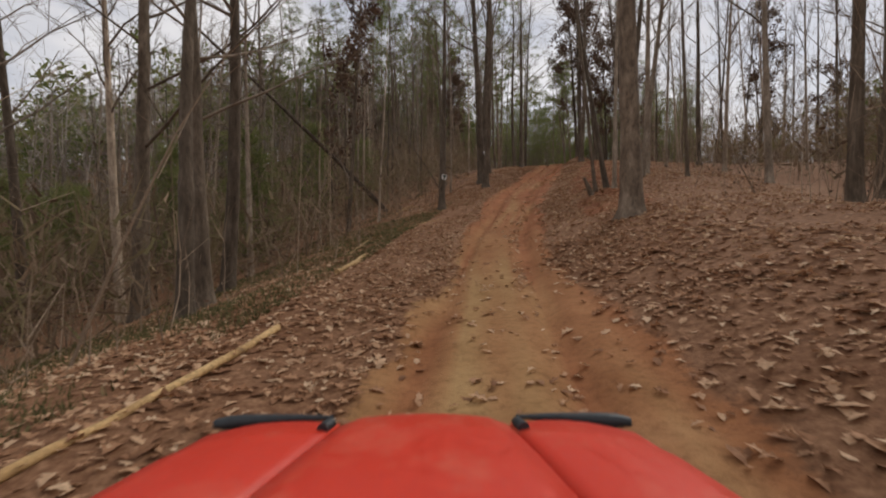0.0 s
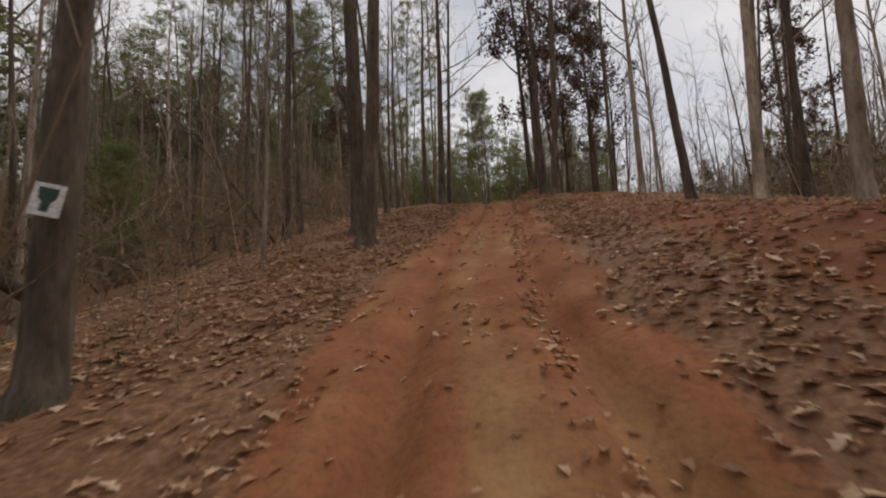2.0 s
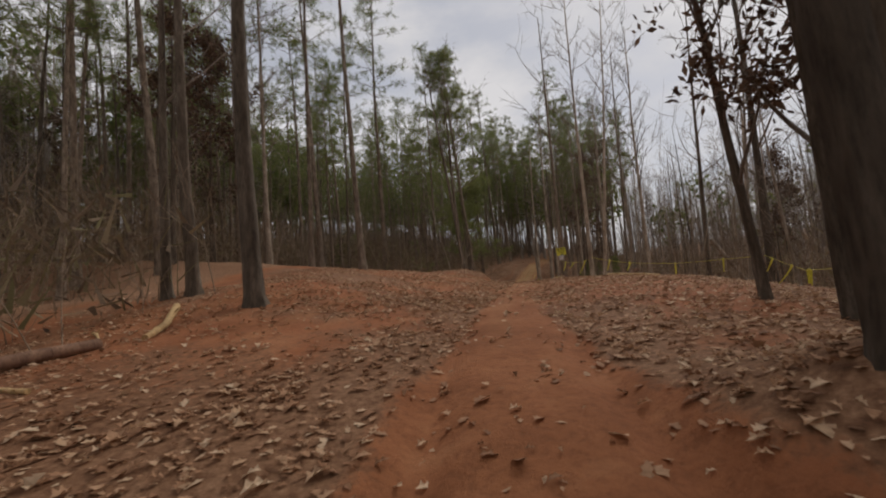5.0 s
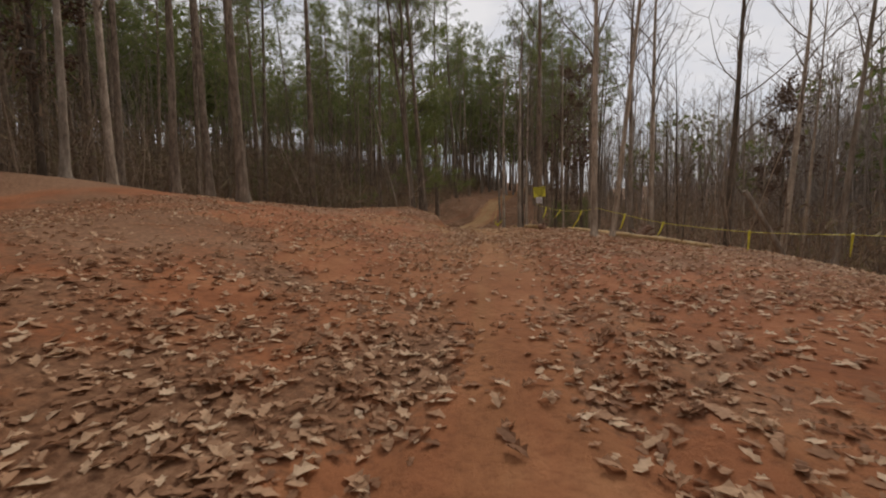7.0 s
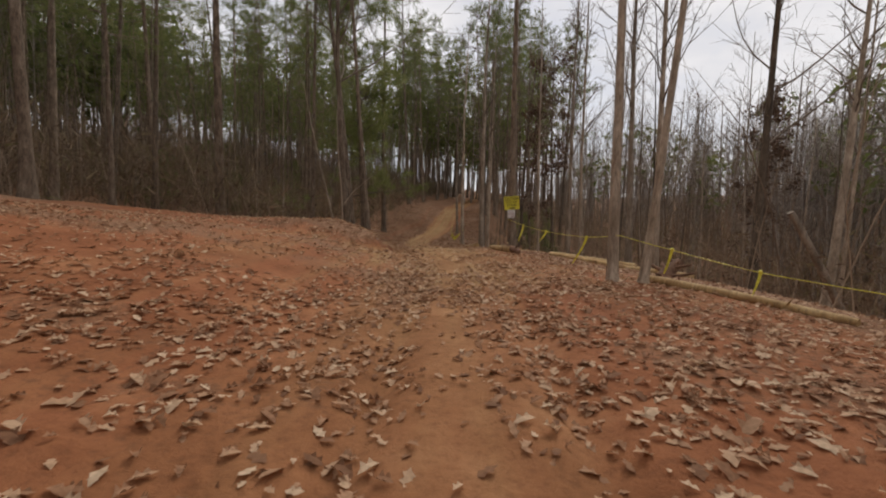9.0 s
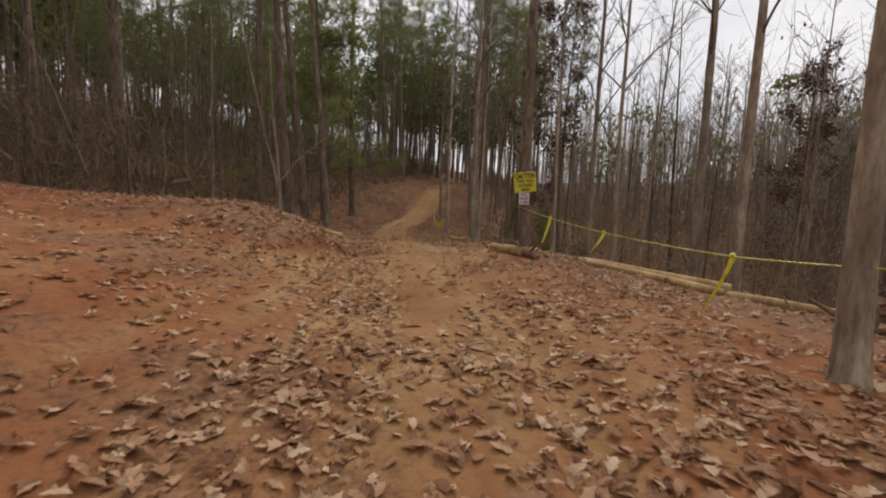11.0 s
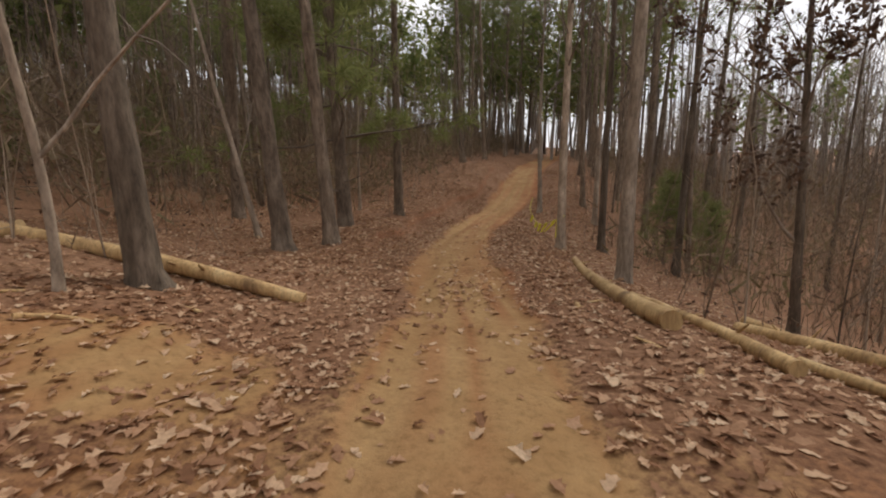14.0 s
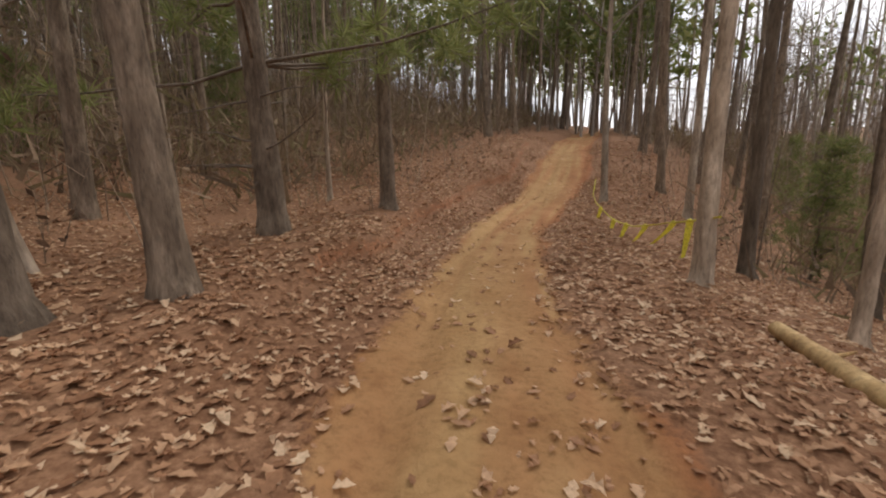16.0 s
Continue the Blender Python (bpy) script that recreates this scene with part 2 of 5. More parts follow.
def red_plastic():
    m, n, l, p = material("dusty_red_plastic")
    co = n.new("ShaderNodeTexCoord").outputs["Object"]
    dust, scuff = noise_node(n, l, co, 4.0, 5.0, 0.65), noise_node(n, l, co, 34.0, 6.0, 0.75)
    d = ramp(n, [(0.5, (0, 0, 0)), (0.72, (0.4, 0.4, 0.4))])
    l.new(dust.outputs["Fac"], d.inputs["Fac"])
    base = ramp(n, [(0.3, (0.52, 0.026, 0.010)), (0.7, (0.60, 0.038, 0.014))])
    l.new(scuff.outputs["Fac"], base.inputs["Fac"])
    c = mix_node(n, l, d.outputs["Color"], base.outputs["Color"], (0.62, 0.21, 0.13))
    l.new(c, p.inputs["Base Color"])
    rr = ramp(n, [(0.3, (0.34, 0.34, 0.34)), (0.7, (0.55, 0.55, 0.55))])
    l.new(scuff.outputs["Fac"], rr.inputs["Fac"])
    l.new(rr.outputs["Color"], p.inputs["Roughness"])
    p.inputs["Specular IOR Level"].default_value = 0.4
    bump_node(n, l, scuff.outputs["Fac"], p, 0.05, 0.002)
    return m


RED = red_plastic()


# ---- the lie of the land ----
TRAIL_Y = [-400, -80, -62, -51.8, -44.6, -41, -37, -33.2, -29.4, -25.8, -22.7, -19.8, -16.8, -14, -9.6, -5.6, 0, 5.8, 9.3, 12.7, 15.6, 17.4, 22, 28, 31, 36, 42, 50, 60, 400]
TRAIL_X = [60, 25, 16, 11.1, 7.95, 6.5, 5.25, 4.15, 3.45, 2.9, 2.45, 1.95, 1.45, 1.1, 0.6, 0.4, 0.1, 0, -0.4, -0.95, -1.45, -1.9, -2.7, -3.1, -2.9, -2.1, -1.6, -0.9, 0.2, 20]
TRAIL_Z = [-16, -11.5, -10.2, -9.05, -8.1, -7.4, -6.55, -5.5, -4.4, -3.4, -2.45, -1.62, -0.92, -0.5, -0.1, 0.1, 0.3, 0.37, 0.37, 0.36, 0.22, 0.12, 0.05, 0.05, 0.15, 0.8, 2.1, 3.2, 4.2, 26]
OUT = [0, 1.3, 2.2, 3.5, 6, 10, 18, 35, 90, 400]
# height beside the trail, by distance out from it, at stretches of y
BESIDE_Y = [-75, -48, -34, -22, -14, -8, 2, 8, 14, 20, 28, 36, 60]
LEFT = [
    [0, 0.02, 0.12, 0.05, -0.5, -1.4, -2.6, -4, 1, 22],
    [0, 0.02, 0.12, 0.05, -0.5, -1.4, -2.6, -4, 1, 22],
    [0, 0.02, 0.1, 0.1, -0.3, -1.4, -2.6, -4, 1, 22],
    [0, 0.02, 0.1, 0.2, 0.0, -0.8, -1.6, -2.5, 1, 22],
    [0, 0.02, 0.08, 0.15, 0.1, -0.2, -0.6, -0.6, 3, 22],
    [0, 0.04, 0.12, 0.4, 0.8, 0.8, 0.7, 1.6, 9, 26],
]
LEFT += [
    [0, 0.04, 0.2, 0.5, 1.05, 1.6, 2.5, 4.2, 13, 26],
    [0, 0.04, 0.2, 0.6, 0.95, 1.35, 2.2, 4.2, 13, 26],
    [0, 0.02, 0.06, 0.4, 1.0, 1.3, 1.6, 3.4, 13, 26],
    [0, 0.02, 0.2, 0.3, 0.6, 1.1, 1.6, 3.6, 13, 26],
    [0, 0.05, 0.35, 0.6, 0.9, 1.4, 2.0, 4.0, 13, 26],
    [0, 0.1, 0.6, 0.9, 1.1, 1.4, 2.0, 4.0, 13, 26],
    [0, 0.1, 0.5, 0.7, 0.9, 1.2, 1.8, 3.8, 13, 26],
]
RIGHT = [
    [0, 0.05, 0.3, 0.6, 0.8, 0.4, -0.6, -2.0, -1, 9],
    [0, 0.05, 0.3, 0.6, 0.8, 0.4, -0.6, -2.0, -1, 9],
    [0, 0.05, 0.3, 0.6, 0.45, -0.2, -1.2, -2.2, -1, 9],
    [0, 0.05, 0.14, 0.06, -0.25, -0.7, -1.5, -2.6, -1, 9],
    [0, 0.0, 0.0, -0.18, -0.55, -1.2, -2.3, -3.7, -1, 9],
    [0, 0.0, 0.0, -0.05, -0.3, -1.2, -2.6, -4.5, -1, 9],
]
RIGHT += [
    [0, 0.0, 0.0, -0.02, -0.25, -1.2, -2.8, -4.8, -1, 9],
    [0, 0.0, 0.0, -0.02, -0.25, -1.2, -3.0, -5.0, -1, 9],
    [0, 0.0, 0.02, -0.05, -0.35, -1.5, -3.4, -5.0, -1, 9],
    [0, 0.0, 0.0, -0.3, -1.2, -2.4, -4.2, -5.5, -1, 9],
    [0, 0.05, 0.15, -0.1, -1.0, -2.6, -4.5, -5.5, -1, 9],
    [0, 0.1, 0.2, 0.1, -0.8, -2.6, -5.5, -6, -1, 9],
    [0, 0.1, 0.2, 0.1, -0.6, -2.0, -5, -6, -1, 9],
]


def smooth_interp(v, xs, ys):
    """A smooth curve through the given values (cubic, no overshoot to speak of)."""
    xs, ys = np.asarray(xs, float), np.asarray(ys, float)
    v = np.clip(v, xs[0], xs[-1])
    slope = np.gradient(ys, xs, axis=0)
    k = np.clip(np.searchsorted(xs, v, side="right") - 1, 0, len(xs) - 2)
    h = xs[k + 1] - xs[k]
    f = (v - xs[k]) / h
    a, b = 2 * f**3 - 3 * f**2 + 1, f**3 - 2 * f**2 + f
    return a * ys[k] + b * h * slope[k] + (1 - a) * ys[k + 1] + (f**3 - f**2) * h * slope[k + 1]


def hash2(ix, iy, seed):
    h = (ix.astype(np.int64) * 374761393 + iy.astype(np.int64) * 668265263 + seed * 974634777) & 0x7FFFFFFF
    h = ((h ^ (h >> 13)) * 1274126177) & 0x7FFFFFFF
    return ((h ^ (h >> 16)) & 0xFFFF) / 65535.0


def lumps(x, y, size, seed=0):
    """Smooth noise from -1 to 1 with lumps of about that size."""
    x, y = np.asarray(x, float) / size, np.asarray(y, float) / size
    ix, iy = np.floor(x), np.floor(y)
    fx, fy = x - ix, y - iy
    fx, fy = fx * fx * (3 - 2 * fx), fy * fy * (3 - 2 * fy)
    a, b = hash2(ix, iy, seed), hash2(ix + 1, iy, seed)
    c, d = hash2(ix, iy + 1, seed), hash2(ix + 1, iy + 1, seed)
    return 2 * ((a * (1 - fx) + b * fx) * (1 - fy) + (c * (1 - fx) + d * fx) * fy) - 1


def trail_x(y):
    return smooth_interp(np.asarray(y, float), TRAIL_Y, TRAIL_X)


def beside(table, out, y):
    rows = np.array(table, float)
    k = np.clip(np.searchsorted(BESIDE_Y, y, side="right") - 1, 0, len(BESIDE_Y) - 2)
    by = np.asarray(BESIDE_Y, float)
    f = np.clip((y - by[k]) / (by[k + 1] - by[k]), 0, 1)
    f = f * f * (3 - 2 * f)
    j = np.clip(np.searchsorted(OUT, out, side="right") - 1, 0, len(OUT) - 2)
    ow = np.asarray(OUT, float)
    e = np.clip((out - ow[j]) / (ow[j + 1] - ow[j]), 0, 1)
    low = rows[k, j] * (1 - e) + rows[k, j + 1] * e
    high = rows[k + 1, j] * (1 - e) + rows[k + 1, j + 1] * e
    return low * (1 - f) + high * f


def lie(x, y):
    """The height of the ground, without its small bumps."""
    x, y = np.asarray(x, float), np.asarray(y, float)
    d = x - trail_x(y)
    # out from the trail at right angles to its run
    turn = np.where(y < -10, 0.93, 1.0)
    out = np.abs(d) * turn
    return smooth_interp(y, TRAIL_Y, TRAIL_Z) + np.where(d < 0, beside(LEFT, out, y), beside(RIGHT, out, y))



# ---- meshes ----
class Geo:
    """Gathers rings, strips and leaves of one mesh."""

    def __init__(self):
        self.v, self.f, self.n = [], [], 0

    def add(self, verts, faces):
        self.v.append(np.asarray(verts, float))
        self.f.append(np.asarray(faces, np.int64) + self.n)
        self.n += len(verts)

    def tube(self, points, radii, sides=6, close=True):
        p, r = np.asarray(points, float), np.asarray(radii, float)
        along = np.gradient(p, axis=0)
        along /= np.linalg.norm(along, axis=1)[:, None] + 1e-9
        ref = np.array([0.31, 0.95, 0.05]) if abs(along[0][2]) > 0.7 else np.array([0.05, 0.1, 0.99])
        a = np.cross(along, ref)
        a /= np.linalg.norm(a, axis=1)[:, None] + 1e-9
        b = np.cross(along, a)
        turn = np.arange(sides) * 2 * np.pi / sides
        ring = p[:, None] + r[:, None, None] * (np.cos(turn)[None, :, None] * a[:, None] + np.sin(turn)[None, :, None] * b[:, None])
        k, j = np.meshgrid(np.arange(len(p) - 1), np.arange(sides), indexing="ij")
        j2 = (j + 1) % sides
        self.add(ring.reshape(-1, 3), np.stack([k * sides + j, k * sides + j2, (k + 1) * sides + j2, (k + 1) * sides + j], -1).reshape(-1, 4))
        if close and r[-1] > 0.012:
            self.cap(ring[-1], p[-1])
        if close and r[0] > 0.012:
            self.cap(ring[0][::-1], p[0])

    def sticks(self, a, b, r0, r1, sides=3):
        """Many straight tapered stems at once, from the points a to the points b."""
        a, b = np.asarray(a, float).reshape(-1, 3), np.asarray(b, float).reshape(-1, 3)
        n = len(a)
        r0, r1 = np.broadcast_to(r0, n), np.broadcast_to(r1, n)
        way = b - a
        way /= np.linalg.norm(way, axis=1)[:, None] + 1e-9
        ref = np.where(np.abs(way[:, 2:]) > 0.7, np.array([[0.31, 0.95, 0.05]]), np.array([[0.05, 0.1, 0.99]]))
        u = np.cross(way, ref)
        u /= np.linalg.norm(u, axis=1)[:, None] + 1e-9
        w = np.cross(way, u)
        turn = np.arange(sides) * 2 * np.pi / sides
        ring = np.cos(turn)[None, :, None] * u[:, None] + np.sin(turn)[None, :, None] * w[:, None]
        v = np.concatenate([a[:, None] + ring * r0[:, None, None], b[:, None] + ring * r1[:, None, None]], 1)
        j = np.arange(sides)
        one = np.stack([j, (j + 1) % sides, (j + 1) % sides + sides, j + sides], -1)
        self.add(v.reshape(-1, 3), (np.arange(n)[:, None, None] * 2 * sides + one[None]).reshape(-1, 4))

    def stem(self, line, rad, rnd, sides=13):
        """A trunk: finer rings, uneven girth, swellings and a flared foot."""
        at, fine = np.arange(len(line)), np.linspace(0, len(line) - 1, len(line) * 3 - 2)
        p = np.stack([np.interp(fine, at, line[:, i]) for i in range(3)], 1)
        r = np.interp(fine, at, rad)
        self.tube(p, r, sides, False)
        v = self.v[-1].reshape(len(p), sides, 3)
        swell = 1 + rnd.normal(0, 0.025, (len(p), 1, 1)) + rnd.normal(0, 0.035, (len(p), sides, 1)) + 0.045 * rnd.normal(0, 1, (1, sides, 1))
        flare = np.exp(-np.maximum(p[:, 2] + 0.1, 0) / 0.16)[:, None, None] * np.clip(rnd.normal(0.25, 0.3, (1, sides, 1)), 0, 0.8)
        self.v[-1] = (p[:, None] + (v - p[:, None]) * (swell + flare)).reshape(-1, 3)

    def cap(self, ring, middle):
        n = len(ring)
        i = np.arange(n)
        self.add(np.vstack([ring, middle]), np.stack([i, (i + 1) % n, np.full(n, n), np.full(n, n)], -1))

    def box(self, lo, hi):
        (x0, y0, z0), (x1, y1, z1) = lo, hi
        v = [(x0, y0, z0), (x1, y0, z0), (x1, y1, z0), (x0, y1, z0), (x0, y0, z1), (x1, y0, z1), (x1, y1, z1), (x0, y1, z1)]
        self.add(v, [(0, 3, 2, 1), (4, 5, 6, 7), (0, 1, 5, 4), (1, 2, 6, 5), (2, 3, 7, 6), (3, 0, 4, 7)])

    def mesh(self, name, mat, smooth=True):
        v, f = np.concatenate(self.v), np.concatenate(self.f)
        three = f[:, 2] == f[:, 3]
        sizes = np.where(three, 3, 4)
        starts = np.concatenate([[0], np.cumsum(sizes)[:-1]])
        flat_f = f.ravel()[np.stack([np.ones(len(f), bool)] * 3 + [~three], 1).ravel()]
        me = bpy.data.meshes.new(name)
        me.vertices.add(len(v))
        me.vertices.foreach_set("co", v.astype(np.float32).ravel())
        me.loops.add(len(flat_f))
        me.loops.foreach_set("vertex_index", flat_f.astype(np.int32))
        me.polygons.add(len(f))
        me.polygons.foreach_set("loop_start", starts.astype(np.int32))
        me.update(calc_edges=True)
        me.polygons.foreach_set("use_smooth", np.full(len(f), smooth))
        me.materials.append(mat)
        return me


def part(name, geo, mat, parent=None, label="", smooth=True):
    me = geo.mesh(name, mat, smooth) if isinstance(geo, Geo) else geo
    ob = new(name, me)
    if parent:
        ob.parent = parent
    return tagged(ob, label=label)


def thing(name, label, category, m=None, group="", kind=""):
    ob = new(name)
    ob.empty_display_size = 0.2
    if m is not None:
        ob.matrix_world = m
    return tagged(ob, label, category, group, kind)


rng = np.random.default_rng(7)


def unit(v):
    return v / (np.linalg.norm(v) + 1e-9)


def mound_form(x, y):
    """The red mound at the end of the clearing, steep towards the trail."""
    step = np.clip((-2.55 - x + 0.25 * lumps(x, y, 0.8, 17)) / 0.42, 0, 1)
    return step**0.7 * np.clip((x + 7.5) / 3.5, 0, 1) * np.exp(-(((y - 9.7) / 2.0) ** 4))


def cut_edge(x, y):
    """Height and rawness of the little cut bank that follows the trail's end."""
    d = x - trail_x(y)
    along = np.clip((y - 19.5) / 3, 0, 1) * np.clip((46 - y) / 4, 0, 1)
    edge = -d - 1.95 - 0.25 * lumps(x * 0, y, 2.2, 18) - 0.1 * lumps(x, y, 0.5, 19)
    up = np.clip(edge / 0.16, 0, 1)
    return along * up * np.clip((5 + d) / 2.5, 0, 1), along * np.exp(-(((edge - 0.08) / 0.16) ** 2)) * 0.5


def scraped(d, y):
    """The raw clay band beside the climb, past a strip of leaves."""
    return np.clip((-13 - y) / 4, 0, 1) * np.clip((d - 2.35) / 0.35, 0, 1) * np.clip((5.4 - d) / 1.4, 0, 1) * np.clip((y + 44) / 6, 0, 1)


# ---- the ground: one sheet, fine beside the trail, coarse to the horizon ----
def bareness(x, y, parts=False):
    """1 on trodden clay, 0 under leaves."""
    x, y = np.asarray(x, float), np.asarray(y, float)
    d = x - trail_x(y)
    ragged = 0.45 * lumps(x, y, 1.1, 3) + 0.25 * lumps(x, y, 0.35, 4) + 0.5 * lumps(x, y, 4.0, 5)
    half = np.interp(y, [-70, -48, -31, -20, -14, -9, 0, 6, 10, 13, 18, 30, 60], [1.0, 1.1, 1.35, 1.05, 1.0, 0.6, 0.4, 0.35, 0.5, 0.72, 0.86, 1.1, 1.2])
    aside = np.interp(y, [-60, -44, -31, -27, -20, -12, -4, 6, 14, 20, 60], [0.25, 0.3, 0.05, 0.15, 0.1, 0.1, 0.0, -0.12, -0.08, 0.0, -0.1])
    trail = np.clip((half + 0.4 * ragged - np.abs(d - aside)) / 0.6 + 0.5, 0, 1)
    # the clearing: open clay with leaves strewn over it
    near = np.clip((y + 17) / 5, 0, 1) * np.clip((16 - y) / 6, 0, 1)
    open_clay = near * np.clip((np.interp(y, [-16, -8, 4, 9], [4.5, 7.0, 7.0, 4.5]) - d) / 3, 0, 1) * np.clip((d + 14) / 4, 0, 1) * np.clip((13 - y) / 3, np.clip((d + 4) / 2, 0, 1), 1) * (np.interp(y, [-8, -2, 8], [0.62, 0.72, 0.85]) + 0.55 * ragged)
    open_clay = open_clay * (1 - 0.75 * mound_form(x, y))
    # scraped bank beside the climb
    bank = scraped(d, y) * np.clip(0.8 + 0.7 * ragged, 0, 1)
    # raw clay on the mound and along the cut edge of the trail
    bank = np.maximum(bank, np.clip(1.1 * mound_form(x, y) * (1.02 - mound_form(x, y)), 0, 0.3))
    bank = np.maximum(bank, cut_edge(x, y)[1])
    bank = np.maximum(bank, np.clip(1.3 * np.exp(-(((x + 3.8) / 1.3) ** 2) - ((y - 13.6) / 0.8) ** 2) + 0.4 * ragged - 0.1, 0, 1))
    all_bare = np.clip(np.maximum(np.maximum(trail, open_clay), bank), 0, 1)
    return (all_bare, trail) if parts else all_bare


def bumps(x, y):
    d = x - trail_x(y)
    b = bareness(x, y)
    z = 0.05 * lumps(x, y, 1.7, 11) + 0.025 * lumps(x, y, 0.6, 12) + 0.012 * lumps(x, y, 0.25, 13)
    z += np.clip(np.abs(d) / 8 - 0.4, 0, 1) * (0.25 * lumps(x, y, 5, 14))
    weave = 0.12 * lumps(x * 0, y, 6.0, 16)
    rut = np.exp(-(((np.abs(d - 0.1 - weave) - 0.68) / 0.17) ** 2)) * (0.11 + 0.05 * lumps(x, y, 3.0, 15))
    weight = np.interp(y, [-60, -17, -13, -4, 8, 14, 60], [1.2, 1.3, 0.5, 0.6, 0.5, 0.5, 0.7])
    # the red mound and the cut beside the trail at the end of the clearing
    mound = 0.48 * mound_form(x, y) + 0.24 * cut_edge(x, y)[0] - 0.2 * np.exp(-(((x + 2.2) / 0.8) ** 2) - ((y - 11.3) / 1.4) ** 2)
    # the raised bank under the trees at the crest
    mound = mound + 0.5 * np.exp(-(((x - 3.15) / 0.85) ** 2) - ((y + 15.25) / 1.15) ** 2)
    dug = np.exp(-(((x + 3.3) / 1.5) ** 4) - ((y - 10.4) / 1.5) ** 4)
    return z * (1 - 0.55 * b) - rut * weight + mound + dug * (0.05 * lumps(x, y, 0.35, 26) + 0.03 * lumps(x, y, 0.16, 27))


def land(x, y):
    return lie(x, y) + bumps(np.asarray(x, float), np.asarray(y, float))


def land_at(x, y):
    return float(land(np.array([x]), np.array([y]))[0])


def build_ground():
    side = [0.0]
    while side[-1] < 420:
        side.append(side[-1] + (0.1 if side[-1] < 3.2 else min(0.1 * 1.07 ** (len(side) - 32), 40)))
    side = np.array(side)
    u = np.concatenate([-side[:0:-1], side])
    fine = np.arange(-56, 36, 0.14)
    grow = np.cumsum(np.minimum(0.16 * 1.08 ** np.arange(80), 30))
    y = np.concatenate([(-56 - grow[grow < 420])[::-1], fine, 36 + grow[grow < 420]])
    uu, yy = np.meshgrid(u, y)
    xx = uu + trail_x(yy)
    zz = land(xx, yy)
    g = Geo()
    rows, cols = uu.shape
    i = (np.arange(rows - 1)[:, None] * cols + np.arange(cols - 1)[None]).ravel()
    g.add(np.stack([xx, yy, zz], -1).reshape(-1, 3), np.stack([i, i + 1, i + cols + 1, i + cols], -1))
    me = g.mesh("ground", GROUND)
    bare = me.attributes.new("bare", "FLOAT", "POINT")
    bare.data.foreach_set("value", bareness(xx, yy).ravel().astype(np.float32))
    d = np.abs(xx - trail_x(yy) + 0.25)
    streak = lumps((xx - trail_x(yy)) * 9, yy * 0.55, 1.6, 22)
    tan = np.clip(1.25 - d / np.interp(yy, [-60, -44, -37, 2, 7, 14, 19], [2.3, 2.0, 1.3, 1.3, 3.2, 2.4, 1.3]), 0, 1) * np.interp(yy, [-70, -44, -36, -8, 6, 14, 60], [1, 0.85, 0.12, 0.05, 0.85, 1, 0.8]) * (0.72 + 0.3 * lumps(xx, yy, 2.4, 21) + 0.25 * streak)
    ruts = np.exp(-(((np.abs(xx - trail_x(yy) - 0.1 - 0.12 * lumps(xx * 0, yy, 6.0, 16)) - 0.66) / 0.16) ** 2)) * np.clip((-15 - yy) / 4, 0, 1)
    tan *= 1 - 0.8 * ruts
    tan += np.clip(0.3 * lumps(xx, yy, 3.5, 23) + 0.5 * streak, 0, 0.7) * np.interp(yy, [-18, -14, 0, 6], [1, 0.3, 0.3, 1]) + 0.7 * np.exp(-(((xx + 3.8) / 1.3) ** 2) - ((yy - 13.6) / 0.9) ** 2)
    tan *= 1 - np.maximum(np.clip(4 * mound_form(xx, yy) * (1 - mound_form(xx, yy)), 0, 1), cut_edge(xx, yy)[1])
    # a ragged patch of darker clay on the mound, and a darker scraped band
    dark_share = np.clip(1.3 - ((xx + 3.3) / 1.35) ** 2 - ((yy - 10.3) / 1.15) ** 2 + 0.9 * lumps(xx, yy, 0.8, 24) + 0.5 * lumps(xx, yy, 0.25, 25), 0, 1)
    dark_share = np.maximum(dark_share, 0.6 * scraped(xx - trail_x(yy), yy))
    da = me.attributes.new("dark_clay", "FLOAT", "POINT")
    da.data.foreach_set("value", dark_share.ravel().astype(np.float32))
    oc = me.attributes.new("ochre", "FLOAT", "POINT")
    oc.data.foreach_set("value", np.clip(tan, 0, 1).ravel().astype(np.float32))
    tagged(new("ground", me), "red clay trail through brown leaf litter in the woods", "ground", kind="structure")


build_ground()


# ---- fallen leaves, strewn thickest beside the trail ----
LOBES = [(0, -0.52, 0), (0.2, -0.26, 0.06), (0.13, -0.1, 0.03), (0.3, 0.1, 0.09), (0.16, 0.26, 0.03), (0, 0.52, 0.05), (-0.14, 0.3, 0.03), (-0.27, 0.06, 0.09), (-0.12, -0.06, 0.03), (-0.22, -0.24, 0.06)]


OAK = [(0, -0.52, 0), (0.12, -0.32, 0.03), (0.27, -0.22, 0.09), (0.15, -0.02, 0.03), (0.31, 0.17, 0.09), (0.14, 0.28, 0.02), (0, 0.54, 0.05), (-0.15, 0.3, 0.02), (-0.28, 0.14, 0.09), (-0.16, -0.04, 0.03), (-0.29, -0.2, 0.09), (-0.12, -0.32, 0.03)]
OAK_FACES = [[0, 1, 11, 11], [1, 2, 3, 3], [11, 9, 10, 10], [1, 3, 9, 11], [3, 4, 5, 5], [9, 7, 8, 8], [3, 5, 7, 9], [5, 6, 7, 7]]
OVAL_FACES = [[0, 1, 9, 9], [1, 2, 8, 9], [2, 3, 7, 8], [3, 4, 6, 7], [4, 5, 6, 6]]


